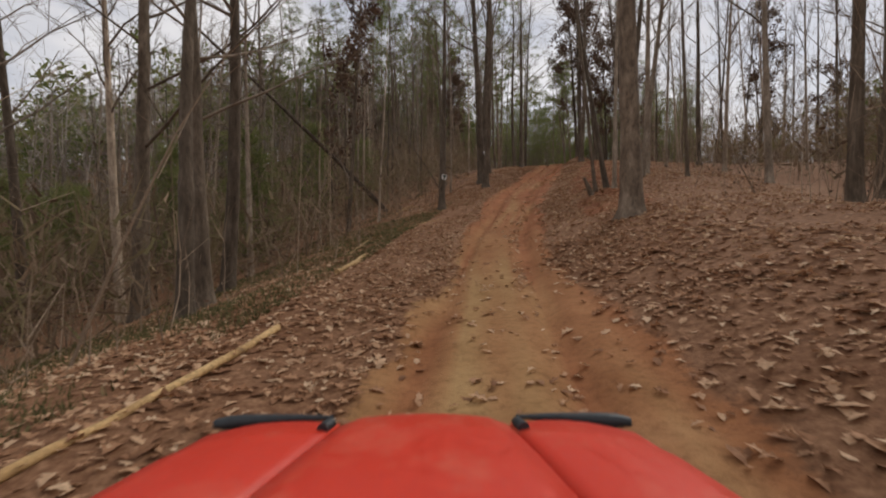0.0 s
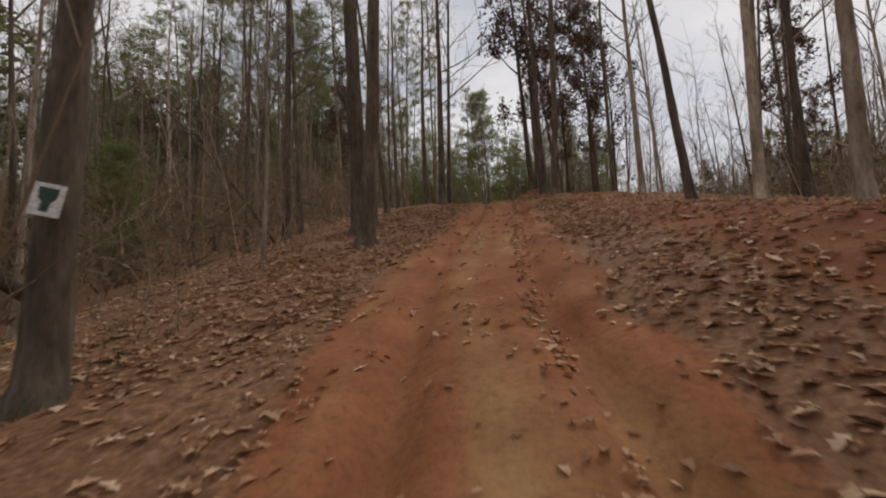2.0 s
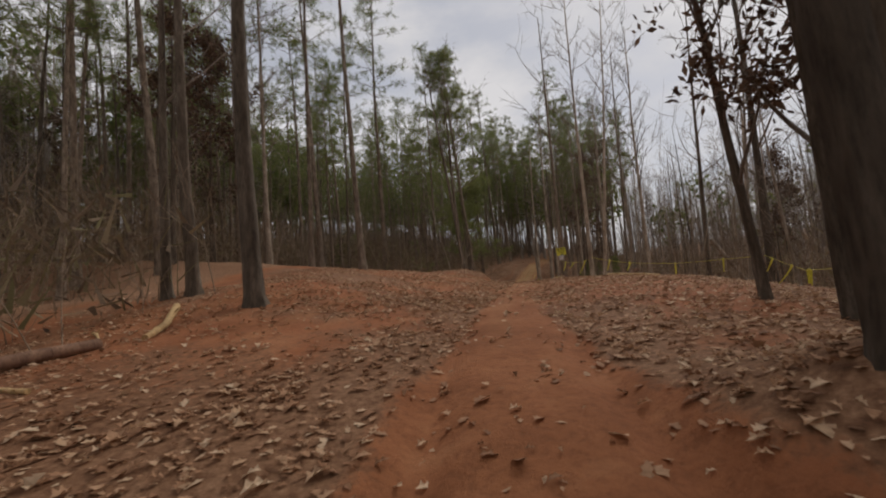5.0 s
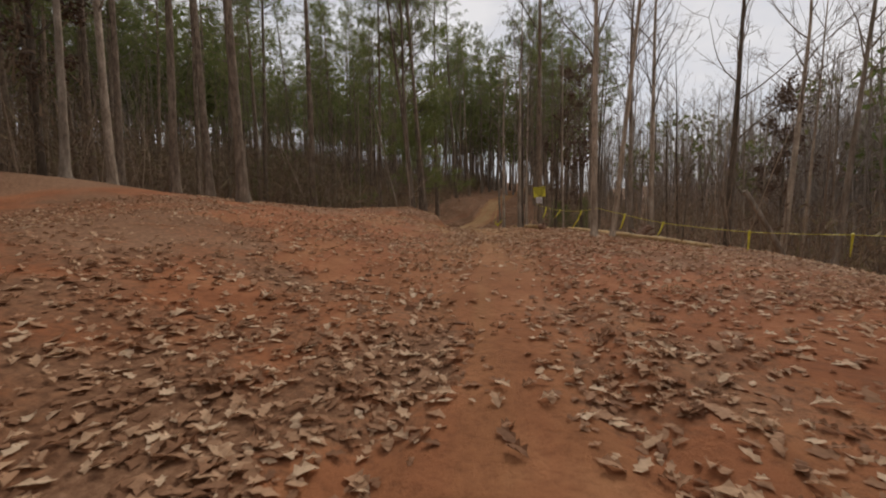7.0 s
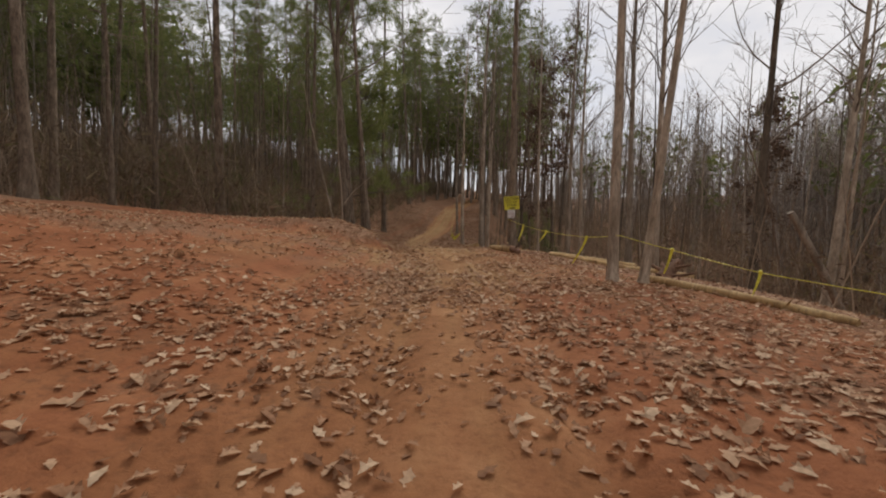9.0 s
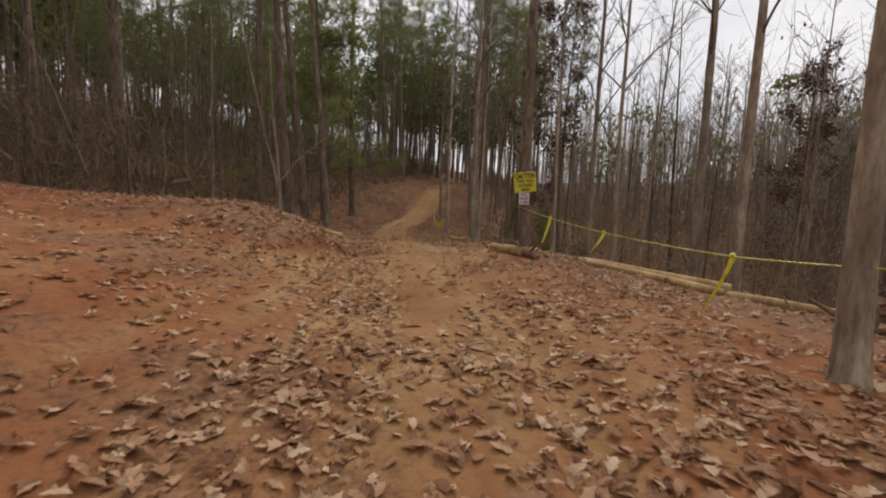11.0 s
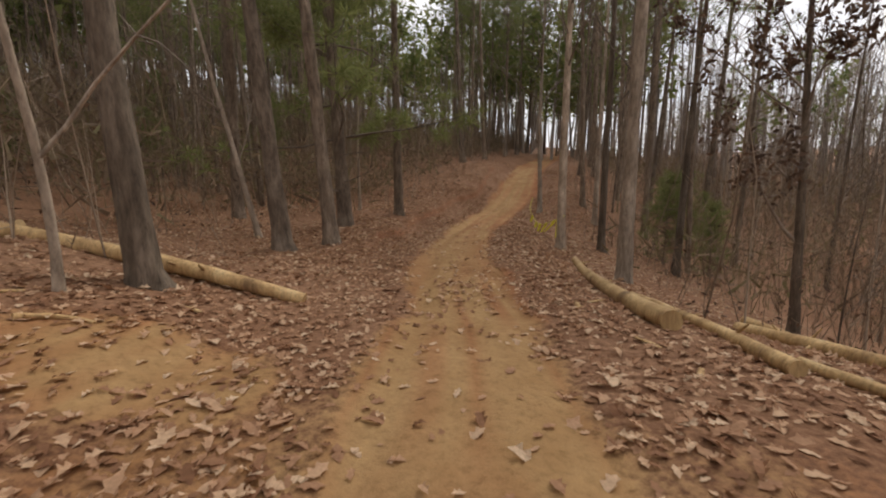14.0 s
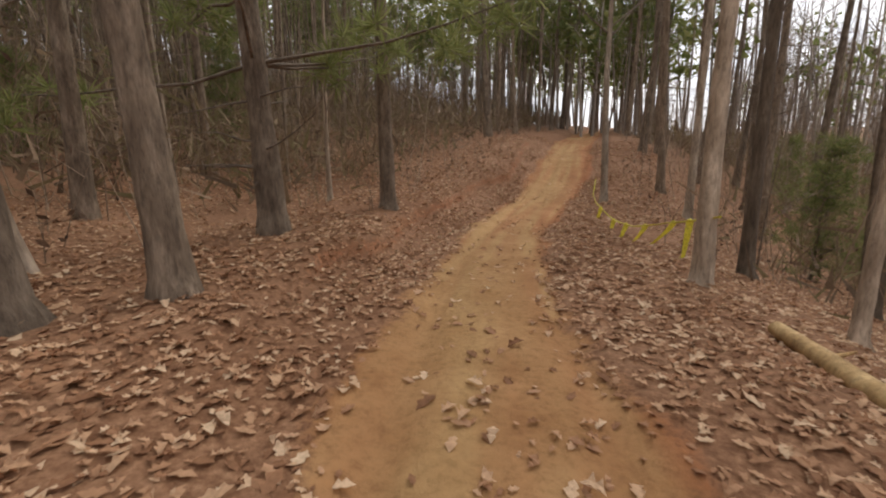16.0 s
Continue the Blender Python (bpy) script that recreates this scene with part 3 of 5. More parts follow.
def leaf_shapes(x, y, z, size, curl, tilt, spin, fold, geo, oak):
    base = np.array(OAK if oak else LOBES)
    v = base[None] * size[:, None, None]
    v = v.copy()
    v[..., 2] = v[..., 2] * curl[:, None] * 2.2 + (curl[:, None] - 0.6) * 0.7 * (base[None, :, 1] ** 2) * size[:, None]
    v[..., 2] += fold[:, None] * np.abs(v[..., 0]) + 0.25 * fold[::-1, None] * v[..., 0]
    ca, sa = np.cos(tilt)[:, None], np.sin(tilt)[:, None]
    yv, zv = v[..., 1] * ca - v[..., 2] * sa, v[..., 1] * sa + v[..., 2] * ca
    cs, ss = np.cos(spin)[:, None], np.sin(spin)[:, None]
    xv, yv = v[..., 0] * cs - yv * ss, v[..., 0] * ss + yv * cs
    p = np.stack([xv + x[:, None], yv + y[:, None], zv + z[:, None]], -1)
    n = len(x)
    k = np.arange(n)[:, None, None] * len(base)
    quads = np.array(OAK_FACES if oak else OVAL_FACES)
    geo.add(p.reshape(-1, 3), (k + quads[None]).reshape(-1, 4))


def build_litter(count):
    y = rng.uniform(-56, 48, count * 3)
    far = rng.random(len(y))
    d = np.where(rng.random(len(y)) < 0.5, -1, 1) * (9.5 * far**1.35)
    x = trail_x(y) + d
    clump = 0.84 + 0.5 * lumps(x, y, 2.6, 35) + 0.5 * lumps(x, y, 0.9, 31) + 0.3 * lumps(x, y, 0.3, 32)
    clump = np.where((y < -17) | (y > 14), clump + 0.04, clump)
    bare, trail = bareness(x, y, True)
    # a drift of leaves left between the wheel tracks
    drift = np.exp(-(((x - trail_x(y) - 0.15) / 0.5) ** 4) - ((y - 18.3) / 1.5) ** 4) * np.clip(0.5 + 0.7 * lumps(x, y, 0.5, 36), 0, 1)
    strip = np.exp(-(((x - trail_x(y) - 0.72 - 0.1 * lumps(x * 0, y, 3, 33)) / 0.13) ** 2)) * np.clip((-15 - y) / 3, 0, 1) * np.clip(0.6 + 0.6 * lumps(x, y, 1.6, 34), 0, 1)
    keep = rng.random(len(y)) < np.clip((1 - 0.6 * bare) * (1 - 0.88 * trail) * clump + 0.55 * strip + 0.5 * drift, 0.01, 1) * np.clip((50 - y) / 14, 0.3, 1)
    x, y = x[keep][:count], y[keep][:count]
    n = len(x)
    size = rng.uniform(0.045, 0.11, n) * (1 + 0.75 * rng.random(n) ** 3)
    geo = Geo()
    z = land(x, y) + rng.uniform(0.002, 0.022, n)
    curl, tilt, spin, fold = rng.uniform(0.1, 0.75, n), rng.normal(0, 0.24, n), rng.uniform(0, 6.28, n), rng.normal(0.15, 0.45, n)
    near = (np.abs(x - trail_x(y)) < 4.5) & (rng.random(n) < 0.8)
    for oak in (True, False):
        w = near == oak
        leaf_shapes(x[w], y[w], z[w], size[w] * (1.12 if oak else 0.9), curl[w], tilt[w], spin[w], fold[w], geo, oak)
    tagged(new("leaf_litter", geo.mesh("leaf_litter", LITTER, False)), "dry brown oak leaves strewn over the ground", "leaves", kind="stuff")


build_litter(195000)


# ---- trees ----
def wander(start, way, length, steps, bend, rnd, lift=0.0):
    p, out, step = np.array(start, float), [np.array(start, float)], length / steps
    w = unit(np.array(way, float))
    for _ in range(steps):
        w = unit(w + rnd.normal(0, bend, 3) + np.array([0, 0, lift]))
        p = p + w * step
        out.append(p.copy())
    return np.array(out)


def hang_leaves(geo, where, rnd, count, spread, size):
    c = np.asarray(where)[rnd.integers(0, len(where), count)] + rnd.normal(0, spread, (count, 3))
    a = rnd.normal(0, 1, (count, 3))
    b = rnd.normal(0, 1, (count, 3))
    a /= np.linalg.norm(a, axis=1)[:, None]
    b -= a * (a * b).sum(1)[:, None]
    b /= np.linalg.norm(b, axis=1)[:, None]
    s = (size * rnd.uniform(0.6, 1.4, count))[:, None]
    v = np.stack([c - a * s, c + b * s * 0.42, c + a * s, c - b * s * 0.42], 1)
    k = np.arange(count)[:, None] * 4
    geo.add(v.reshape(-1, 3), k + np.arange(4)[None])


def bare_tree(seed, height, radius, clear=0.3, limbs=13, leaves=0, lean=0.015, bend=0.017):
    """Trunk and crown of a leafless broadleaf tree."""
    rnd = np.random.default_rng(seed)
    trunk, crown = Geo(), Geo()
    steps = 12
    line = wander((0, 0, -0.3), (rnd.normal(0, lean), rnd.normal(0, lean), 1), height + 0.3, steps, bend, rnd, 0.01)
    # keep the stem upright as a whole, but for its own lean
    line[:, :2] -= np.outer((line[:, 2] - line[0, 2]) / (line[8, 2] - line[0, 2]), line[8, :2])
    line[:, :2] += np.outer(line[:, 2] - line[0, 2], rnd.normal(0, lean, 2))
    f = np.linspace(0, 1, steps + 1)
    rad = radius * (1 - 0.86 * f**0.9)
    rad[0] *= 1.38
    rad[1] *= 1.0
    low = np.array([line[0], line[0] * 0.7 + line[1] * 0.3])
    line, rad = np.vstack([low, line[1:]]), np.concatenate([[rad[0]], [radius * 1.08], rad[1:]])
    trunk.stem(line, rad, rnd)
    tips = []
    for n in range(limbs):
        at = clear + (1 - clear) * (n + rnd.random()) / limbs * 0.97
        k = min(int(at * steps) + 1, len(line) - 2)
        start = line[k] + (line[k + 1] - line[k]) * rnd.random()
        a = rnd.uniform(0, 6.28)
        up = rnd.uniform(0.7, 1.7)
        long = height * rnd.uniform(0.13, 0.3) * (1.15 - 0.7 * at)
        limb = wander(start, (math.cos(a), math.sin(a), up), long, 5, 0.13, rnd, 0.06)
        r0 = rad[k] * rnd.uniform(0.3, 0.5)
        crown.tube(limb, np.linspace(r0, r0 * 0.3, 6), 5, False)
        for _ in range(4):
            j = rnd.integers(1, 6)
            b = rnd.uniform(0, 6.28)
            side = unit(limb[j] - limb[j - 1]) + 0.8 * np.array([math.cos(b), math.sin(b), rnd.uniform(-0.1, 0.6)])
            bough = wander(limb[j], side, long * rnd.uniform(0.3, 0.6), 3, 0.16, rnd, 0.04)
            crown.tube(bough, np.linspace(max(r0 * 0.32, 0.012), 0.006, 4), 4, False)
            for _ in range(4):
                q = bough[rnd.integers(1, 4)]
                tw = wander(q, rnd.normal(0, 0.7, 3) + (bough[-1] - bough[0]), long * rnd.uniform(0.12, 0.3), 2, 0.2, rnd, 0.02)
                crown.tube(tw, [0.008, 0.006, 0.003], 3, False)
                tips.append(tw[-1])
                tips.append(tw[1])
    foliage = None
    if leaves:
        foliage = Geo()
        hang_leaves(foliage, tips, rnd, leaves, 0.14, 0.105)
    return trunk, crown, foliage


def needle_tuft(geo, centre, rnd, count, size):
    a = rnd.normal(0, 1, (count, 3)) + np.array([0, 0, 0.35])
    a /= np.linalg.norm(a, axis=1)[:, None]
    b = np.cross(a, rnd.normal(0, 1, (count, 3)))
    b /= np.linalg.norm(b, axis=1)[:, None] + 1e-9
    long = size * rnd.uniform(0.6, 1.2, count)[:, None]
    c = centre[None] + a * long * 0.15
    v = np.stack([c - b * 0.013, c + b * 0.013, c + a * long + b * 0.009], 1)
    k = np.arange(count)[:, None] * 3
    geo.add(v.reshape(-1, 3), k + np.array([[0, 1, 2, 2]]))


def pine_tree(seed, height, radius, clear=0.5, whorls=14, full=1.0, tufts=5, needles=16):
    """Trunk and crown of a pine."""
    rnd = np.random.default_rng(seed)
    trunk, crown, boughs = Geo(), Geo(), Geo()
    line = wander((0, 0, -0.3), (rnd.normal(0, 0.012), rnd.normal(0, 0.012), 1), height + 0.3, 11, 0.012, rnd, 0.004)
    f = np.linspace(0, 1, 12)
    rad = radius * (1 - 0.88 * f)
    rad[0] *= 1.35
    trunk.stem(line, rad, rnd)
    # dead stubs under the crown
    for _ in range(10):
        at = rnd.uniform(0.35 * clear, clear)
        p = line[0] + (line[-1] - line[0]) * at
        a = rnd.uniform(0, 6.28)
        boughs.tube(wander(p, (math.cos(a), math.sin(a), rnd.uniform(-0.2, 0.3)), rnd.uniform(0.4, 1.6), 3, 0.12, rnd), [0.02, 0.015, 0.01, 0.005], 4, False)
    for n in range(whorls):
        at = clear + (0.99 - clear) * ((n + rnd.random() * 0.8) / whorls)
        k = at * 11
        p = line[int(min(k, 10))] + (line[int(min(k, 10)) + 1] - line[int(min(k, 10))]) * (min(k, 10.99) % 1)
        reach = height * 0.13 * full * (1.08 - (at - clear) / (1 - clear)) ** 0.7 * rnd.uniform(0.6, 1.1) + 0.35
        for _ in range(rnd.integers(3, 6)):
            a = rnd.uniform(0, 6.28)
            b = wander(p, (math.cos(a), math.sin(a), rnd.uniform(0.05, 0.6)), reach * rnd.uniform(0.6, 1.1), 4, 0.14, rnd, 0.05)
            boughs.tube(b, np.linspace(0.03, 0.008, 5), 4, False)
            for _ in range(tufts):
                q = b[rnd.integers(2, 5)] + rnd.normal(0, 0.28 * full, 3) * np.array([1, 1, 0.6])
                needle_tuft(crown, q, rnd, needles, 0.4)
    return trunk, crown, boughs


def tree_thing(name, made, barks, leaf_mat, label, group):
    trunk, crown, foliage = made
    t = thing(name, label, "tree", group=group)
    part("trunk", trunk, barks[0], t)
    tagged(part("crown", crown, barks[1], t), kind="stuff")
    if foliage:
        tagged(part("foliage" if leaf_mat else "branch_work", foliage, leaf_mat or TWIG, t, "withered brown leaves still hanging" if leaf_mat else ""), kind="stuff")
    return t


BARE = [
    tree_thing("bare_tree", bare_tree(1, 17, 0.15), (BARK, TWIG), None, "tall leafless hardwood with grey-brown bark in leaf litter", "woodland hardwoods"),
    tree_thing("bare_tree", bare_tree(2, 15, 0.13, 0.34, 17), (PALE_BARK, TWIG), None, "slender leafless hardwood with pale grey bark", "woodland hardwoods"),
    tree_thing("bare_tree", bare_tree(3, 19, 0.17, 0.42, 12), (BARK, TWIG), None, "tall leafless hardwood with grey-brown bark in leaf litter", "woodland hardwoods"),
    tree_thing("bare_tree", bare_tree(4, 13, 0.10, 0.3, 16), (PALE_BARK, TWIG), None, "slender leafless hardwood with pale grey bark", "woodland hardwoods"),
    tree_thing("bare_tree", bare_tree(5, 16, 0.14, 0.45, 11, 0, 0.05), (BARK, TWIG), None, "leaning leafless hardwood with dark bark", "woodland hardwoods"),
    tree_thing("leafy_oak", bare_tree(6, 14, 0.14, 0.22, 17, 4200), (BARK, TWIG), DRY_LEAVES, "oak holding its withered brown leaves in winter", "woodland hardwoods"),
    tree_thing("sapling", bare_tree(8, 7, 0.045, 0.2, 9), (PALE_BARK, TWIG), None, "thin leafless sapling with pale bark", "woodland saplings"),
    tree_thing("sapling", bare_tree(9, 5, 0.03, 0.2, 8), (BARK, TWIG), None, "thin leafless dark sapling among the trees", "woodland saplings"),
    tree_thing("bare_tree", bare_tree(10, 18, 0.165, 0.5, 10, 0, 0.003, 0.006), (PINE_BARK, TWIG), None, "straight tall tree with rough brown bark beside the trail", "woodland hardwoods"),
]
PINES = [
    tree_thing("pine_tree", pine_tree(11, 23, 0.16, 0.52, 13, 1.0, 5, 21), (PINE_BARK, NEEDLES), None, "tall pine with a bare trunk and high green crown", "woodland pines"),
    tree_thing("pine_tree", pine_tree(12, 20, 0.13, 0.46, 13, 1.0, 5, 21), (PINE_BARK, NEEDLES), None, "tall pine with a bare trunk and high green crown", "woodland pines"),
    tree_thing("pine_tree", pine_tree(13, 25, 0.18, 0.6, 11, 1.0, 5, 21), (PINE_BARK, NEEDLES), None, "tall pine with a bare trunk and high green crown", "woodland pines"),
    tree_thing("pine_tree", pine_tree(14, 21, 0.17, 0.12, 26, 1.2, 11, 34), (PINE_BARK, BRIGHT_NEEDLES), None, "full green pine branched almost to the ground", "woodland pines"),
    tree_thing("pine_tree", pine_tree(15, 6, 0.07, 0.08, 13, 1.4, 6, 22), (PINE_BARK, NEEDLES), None, "young dark green pine under the tall trees", "woodland pines"),
]
HOME = {}


def plant(model, x, y, size=1.0, spin=None, lean=(0, 0), thick=1.0, sink=0.0):
    """A copy of a tree at a place; the first use of a model moves the model itself."""
    spin = rng.uniform(0, 360) if spin is None else spin
    turn = Euler((radians(lean[0]), radians(lean[1]), 0)).to_matrix().to_4x4() @ Matrix.Rotation(radians(spin), 4, "Z")
    m = Matrix.Translation((x, y, land_at(x, y) - sink)) @ turn
    if model in HOME:
        t = copy_thing(model, m)
    else:
        HOME[model] = True
        t = model
        t.matrix_basis = m
    t.scale = (size * thick, size * thick, size)
    return t


# ---- the trees beside the trail: kind, place, height scale, thickness, lean ----
CLIMB_RIGHT = [(8, 10.0, -41.4, 1.1, 1.28, 0), (0, 8.5, -35.4, 0.8, 0.8, -8), (0, 9.05, -35.1, 0.85, 0.9, 6), (4, 8.2, -35.8, 0.75, 0.7, -3), (1, 8.8, -35.6, 0.8, 0.7, 1), (1, 9.4, -32.6, 0.9, 1.0, 6),
               (1, 9.4, -31, 1, 1.1, 0), (3, 8.4, -30.6, 1, 1, 0), (1, 8.3, -27.9, 0.9, 0.9, 2), (4, 8.0, -24.3, 0.9, 1, -3), (2, 4.35, -20.0, 1, 0.85, 0), (0, 3.75, -17.35, 1, 1.15, -1)]
CLIMB_CREST = [(5, 3.04, -15.3, 1.1, 0.95, -3.5), (5, 3.33, -15.0, 1.05, 0.95, -1), (2, 4.35, -13.8, 0.9, 0.65, -5), (5, 4.4, -10.4, 0.72, 0.8, -4), (5, 4.75, -11.7, 0.8, 1.0, -2), (5, 6.15, -9.6, 0.95, 1.0, 0), (5, 6.3, -12.6, 0.85, 0.9, -3), (2, -6.8, -9.1, 1, 0.9, 0), (0, -7.3, -9.4, 1, 0.8, 0), (0, 6.8, -15.5, 0.9, 0.8, 0), (1, 7.5, -19.5, 0.95, 1, 0),
               (0, 11.5, -22, 1, 1, 0), (3, 12.5, -27, 1, 1, 3), (1, 13.5, -33, 1, 1, 0), (2, 15.5, -36, 0.9, 1, 0), (0, 14, -40, 1, 0.9, 2), (3, 17, -31, 1, 1, 0)]
CLIMB_LEFT = [(0, 1.45, -34.85, 0.8, 1.25, 1), (2, 0.9, -28.9, 1, 1.0, 0), (0, -3.9, -25.1, 1, 1.0, 0), (2, -0.14, -27.08, 1, 1.5, 0), (2, -0.75, -25.45, 1, 1.25, 0), (4, -1.9, -21.7, 0.9, 0.9, -9),
              (0, -0.75, -18.1, 1, 1.15, 0), (0, -0.65, -17.4, 1, 0.7, 2), (2, -4.2, -10.3, 1, 1.1, 0), (4, 3.6, -47.5, 0.8, 1.35, -6), (0, 2.6, -46.5, 0.8, 1.5, -4), (1, -2, -42, 0.8, 1.1, 0)]
CLEARING = [(8, 1.94, 11.87, 1.0, 1.0, 0), (1, 3.13, 3.95, 1.0, 0.85, 1), (1, 3.62, 3.75, 0.95, 0.7, 5), (1, 6.2, 11.6, 1, 1.0, 0), (1, 7.0, 11.3, 1.1, 0.9, 0), (3, 5.0, 13.8, 1, 0.8, 0), (0, 7.95, -2.0, 0.9, 1, 0), 
            (1, 11.5, 9.5, 1, 1.1, 4), (3, 3.35, 14.5, 0.9, 0.7, 0), (1, 5.2, 17, 1, 0.9, 0), (0, 9.9, 10.5, 1.05, 1.0, 2)]
TRAIL_END = [(1, -0.06, 23.9, 0.9, 1.05, 0), (1, 1.08, 20.8, 1.1, 1.05, 0), (4, 4.1, 27.6, 1, 1.0, 3), (0, 1.4, 26.4, 0.95, 0.9, 0), (1, 1.9, 32.5, 1, 1, 0), (6, -7.4, 20.6, 1.3, 1.3, -12), (8, -6.15, 19.6, 1.15, 1.05, -6), (8, -5.5, 20.6, 1.2, 0.85, -4), (8, -5.8, 26.8, 1.1, 1.0, 0), (6, -7.5, 27.2, 1.3, 1.2, 2), (2, -5.2, 15.25, 0.9, 1.15, -2),
             (3, -0.6, 32.5, 1, 1.2, 0), (1, 1.55, 23.4, 0.9, 0.8, 2), (6, -10.2, 19.5, 1.2, 1.2, 0)]
taken = []
for rows in (CLIMB_RIGHT, CLIMB_CREST, CLIMB_LEFT, CLEARING, TRAIL_END):
    for kind, x, y, size, thick, lean in rows:
        plant(BARE[kind], x, y, size, None, (0, lean), thick)
        taken.append((x, y))


def forked_sapling(x, y, seed):
    """A thin pale stem that forks low, one limb arching out over the litter."""
    rnd = np.random.default_rng(seed)
    t = thing("forked_sapling", "thin pale forked sapling standing beside a fallen log", "tree", pose(x, y, land_at(x, y)), "woodland saplings")
    stem = wander((0, 0, -0.2), (0.02, 0, 1), 5.6, 10, 0.03, rnd, 0.02)
    g = Geo()
    g.stem(stem, np.linspace(0.05, 0.012, 11), rnd, 9)
    part("trunk", g, PALE_BARK, t)
    g = Geo()
    arch = np.array([stem[3] + (0, 0, -0.25), (0.22, 0.1, 1.55), (0.5, 0.2, 1.95), (0.95, 0.25, 2.35), (1.5, 0.3, 2.8), (2.1, 0.3, 3.35)])
    g.tube(arch, [0.024, 0.022, 0.019, 0.016, 0.012, 0.006], 7)
    part("limb", g, PALE_BARK, t)
    g = Geo()
    for base in list(stem[5:]) * 3 + list(arch[3:]) * 2:
        g.tube(wander(base, rnd.normal(0, 0.7, 3) + (0, 0, 0.9), rnd.uniform(0.5, 1.2), 3, 0.15, rnd, 0.03), [0.01, 0.007, 0.005, 0.002], 4, False)
    tagged(part("crown", g, TWIG, t), kind="stuff")
    taken.append((x, y))


forked_sapling(-5.3, 14.35, 17)


def clear_of(x, y, gap):
    return all((x - a) ** 2 + (y - b) ** 2 > gap * gap for a, b in taken)


def scatter(models, count, xs, ys, gap, off_trail, sizes=(0.85, 1.15), shape=None, thick=(0.85, 1.2)):
    done, tries = 0, 0
    while done < count and tries < count * 30:
        tries += 1
        x, y = rng.uniform(*xs), rng.uniform(*ys)
        d = x - float(trail_x(np.array([y]))[0])
        if abs(d) < off_trail or not clear_of(x, y, gap) or (shape and not shape(x, y, d)):
            continue
        chosen, size, lean, girth, spin = models[rng.integers(0, len(models))], rng.uniform(*sizes), (rng.normal(0, 2), rng.normal(0, 2)), rng.uniform(*thick), rng.uniform(0, 360)
        # the bank beside the crest stays open, and the full green pine stands free
        if not (-10.5 < x < -3 and -16 < y < -6) and not (y > 10 and abs(x - 1.5 + 0.1955 * (y + 17)) < 3.2):
            plant(chosen, x, y, size, spin, lean, girth)
        taken.append((x, y))
        done += 1


TALL = PINES[:3]
HARD = BARE[:5]
THIN = BARE[6:8]
# pine stand beyond the clearing and along the trail's end
plant(PINES[3], -6.4, 23.4, 1.13)
taken += [(-6.4, 23.4)]
for x, y, thick in ((-7.5, 1.8, 0.8), (-13.4, 8.2, 1.0), (-11.5, 3.8, 0.8), (-16, 6, 0.9)):
    plant(PINES[2], x, y, 1.0, None, (0, 0), thick)
    taken.append((x, y))
scatter(TALL, 85, (-55, -5), (14, 62), 1.9, 3.2, shape=lambda x, y, d: y > 16 - (x + 5) * 0.05 - 4 * (x < -12))
scatter(TALL, 40, (-14, 11), (32, 70), 2.2, 3.2)
scatter([PINES[4]], 10, (-42, -15), (22, 45), 2.0, 5.5, (0.5, 0.9))
scatter([PINES[4]], 6, (0, 9), (30, 44), 2.0, 4.5, (0.4, 0.6))
scatter([PINES[4]], 18, (-34, -6), (-50, -12), 2.4, 10, (0.5, 0.95))
scatter([PINES[4]], 7, (-22, -7), (-50, -30), 3, 10, (0.8, 1.25))
scatter(TALL, 18, (-9, 9), (54, 80), 1.5, 0)
scatter([PINES[4]], 6, (12, 36), (-50, -16), 3, 12, (0.9, 1.4))
# hardwoods down the slope beside the clearing
scatter([BARE[1], BARE[3], BARE[1], BARE[0]], 105, (6, 48), (-14, 60), 1.9, 6.5, shape=lambda x, y, d: not (y > 21 and d < 13), thick=(0.5, 0.9))
scatter(HARD, 62, (-36, -2), (-58, -10), 1.8, 5.2, thick=(0.6, 1.1))
scatter(HARD, 62, (9, 38), (-58, -14), 1.7, 5.5, thick=(0.45, 0.8))
scatter(BARE[5:6], 14, (-40, 30), (-50, 40), 4, 8)
scatter(TALL, 30, (-42, -12), (-14, 14), 2.2, 7, shape=lambda x, y, d: x < -15)
scatter(HARD, 16, (-30, -6.5), (-22, 10), 2.0, 7, shape=lambda x, y, d: x < -14 or y < -8)
scatter(TALL, 8, (22, 45), (-50, -10), 3, 9)
scatter(THIN, 80, (-25, 25), (-54, 50), 1.2, 4.2, (0.7, 1.3), shape=lambda x, y, d: not (-16 < y < 14 and d < 5))


# dark trunks on the flat where the ride begins
for k, (kind, x, y, size, thick, lean) in enumerate(((0, -1.0, -46.0, 0.9, 1.6, 0), (2, 0.95, -44.9, 0.85, 1.25, 2))):
    plant(BARE[kind], x, y, size, 70.0 * k, (0, lean), thick)


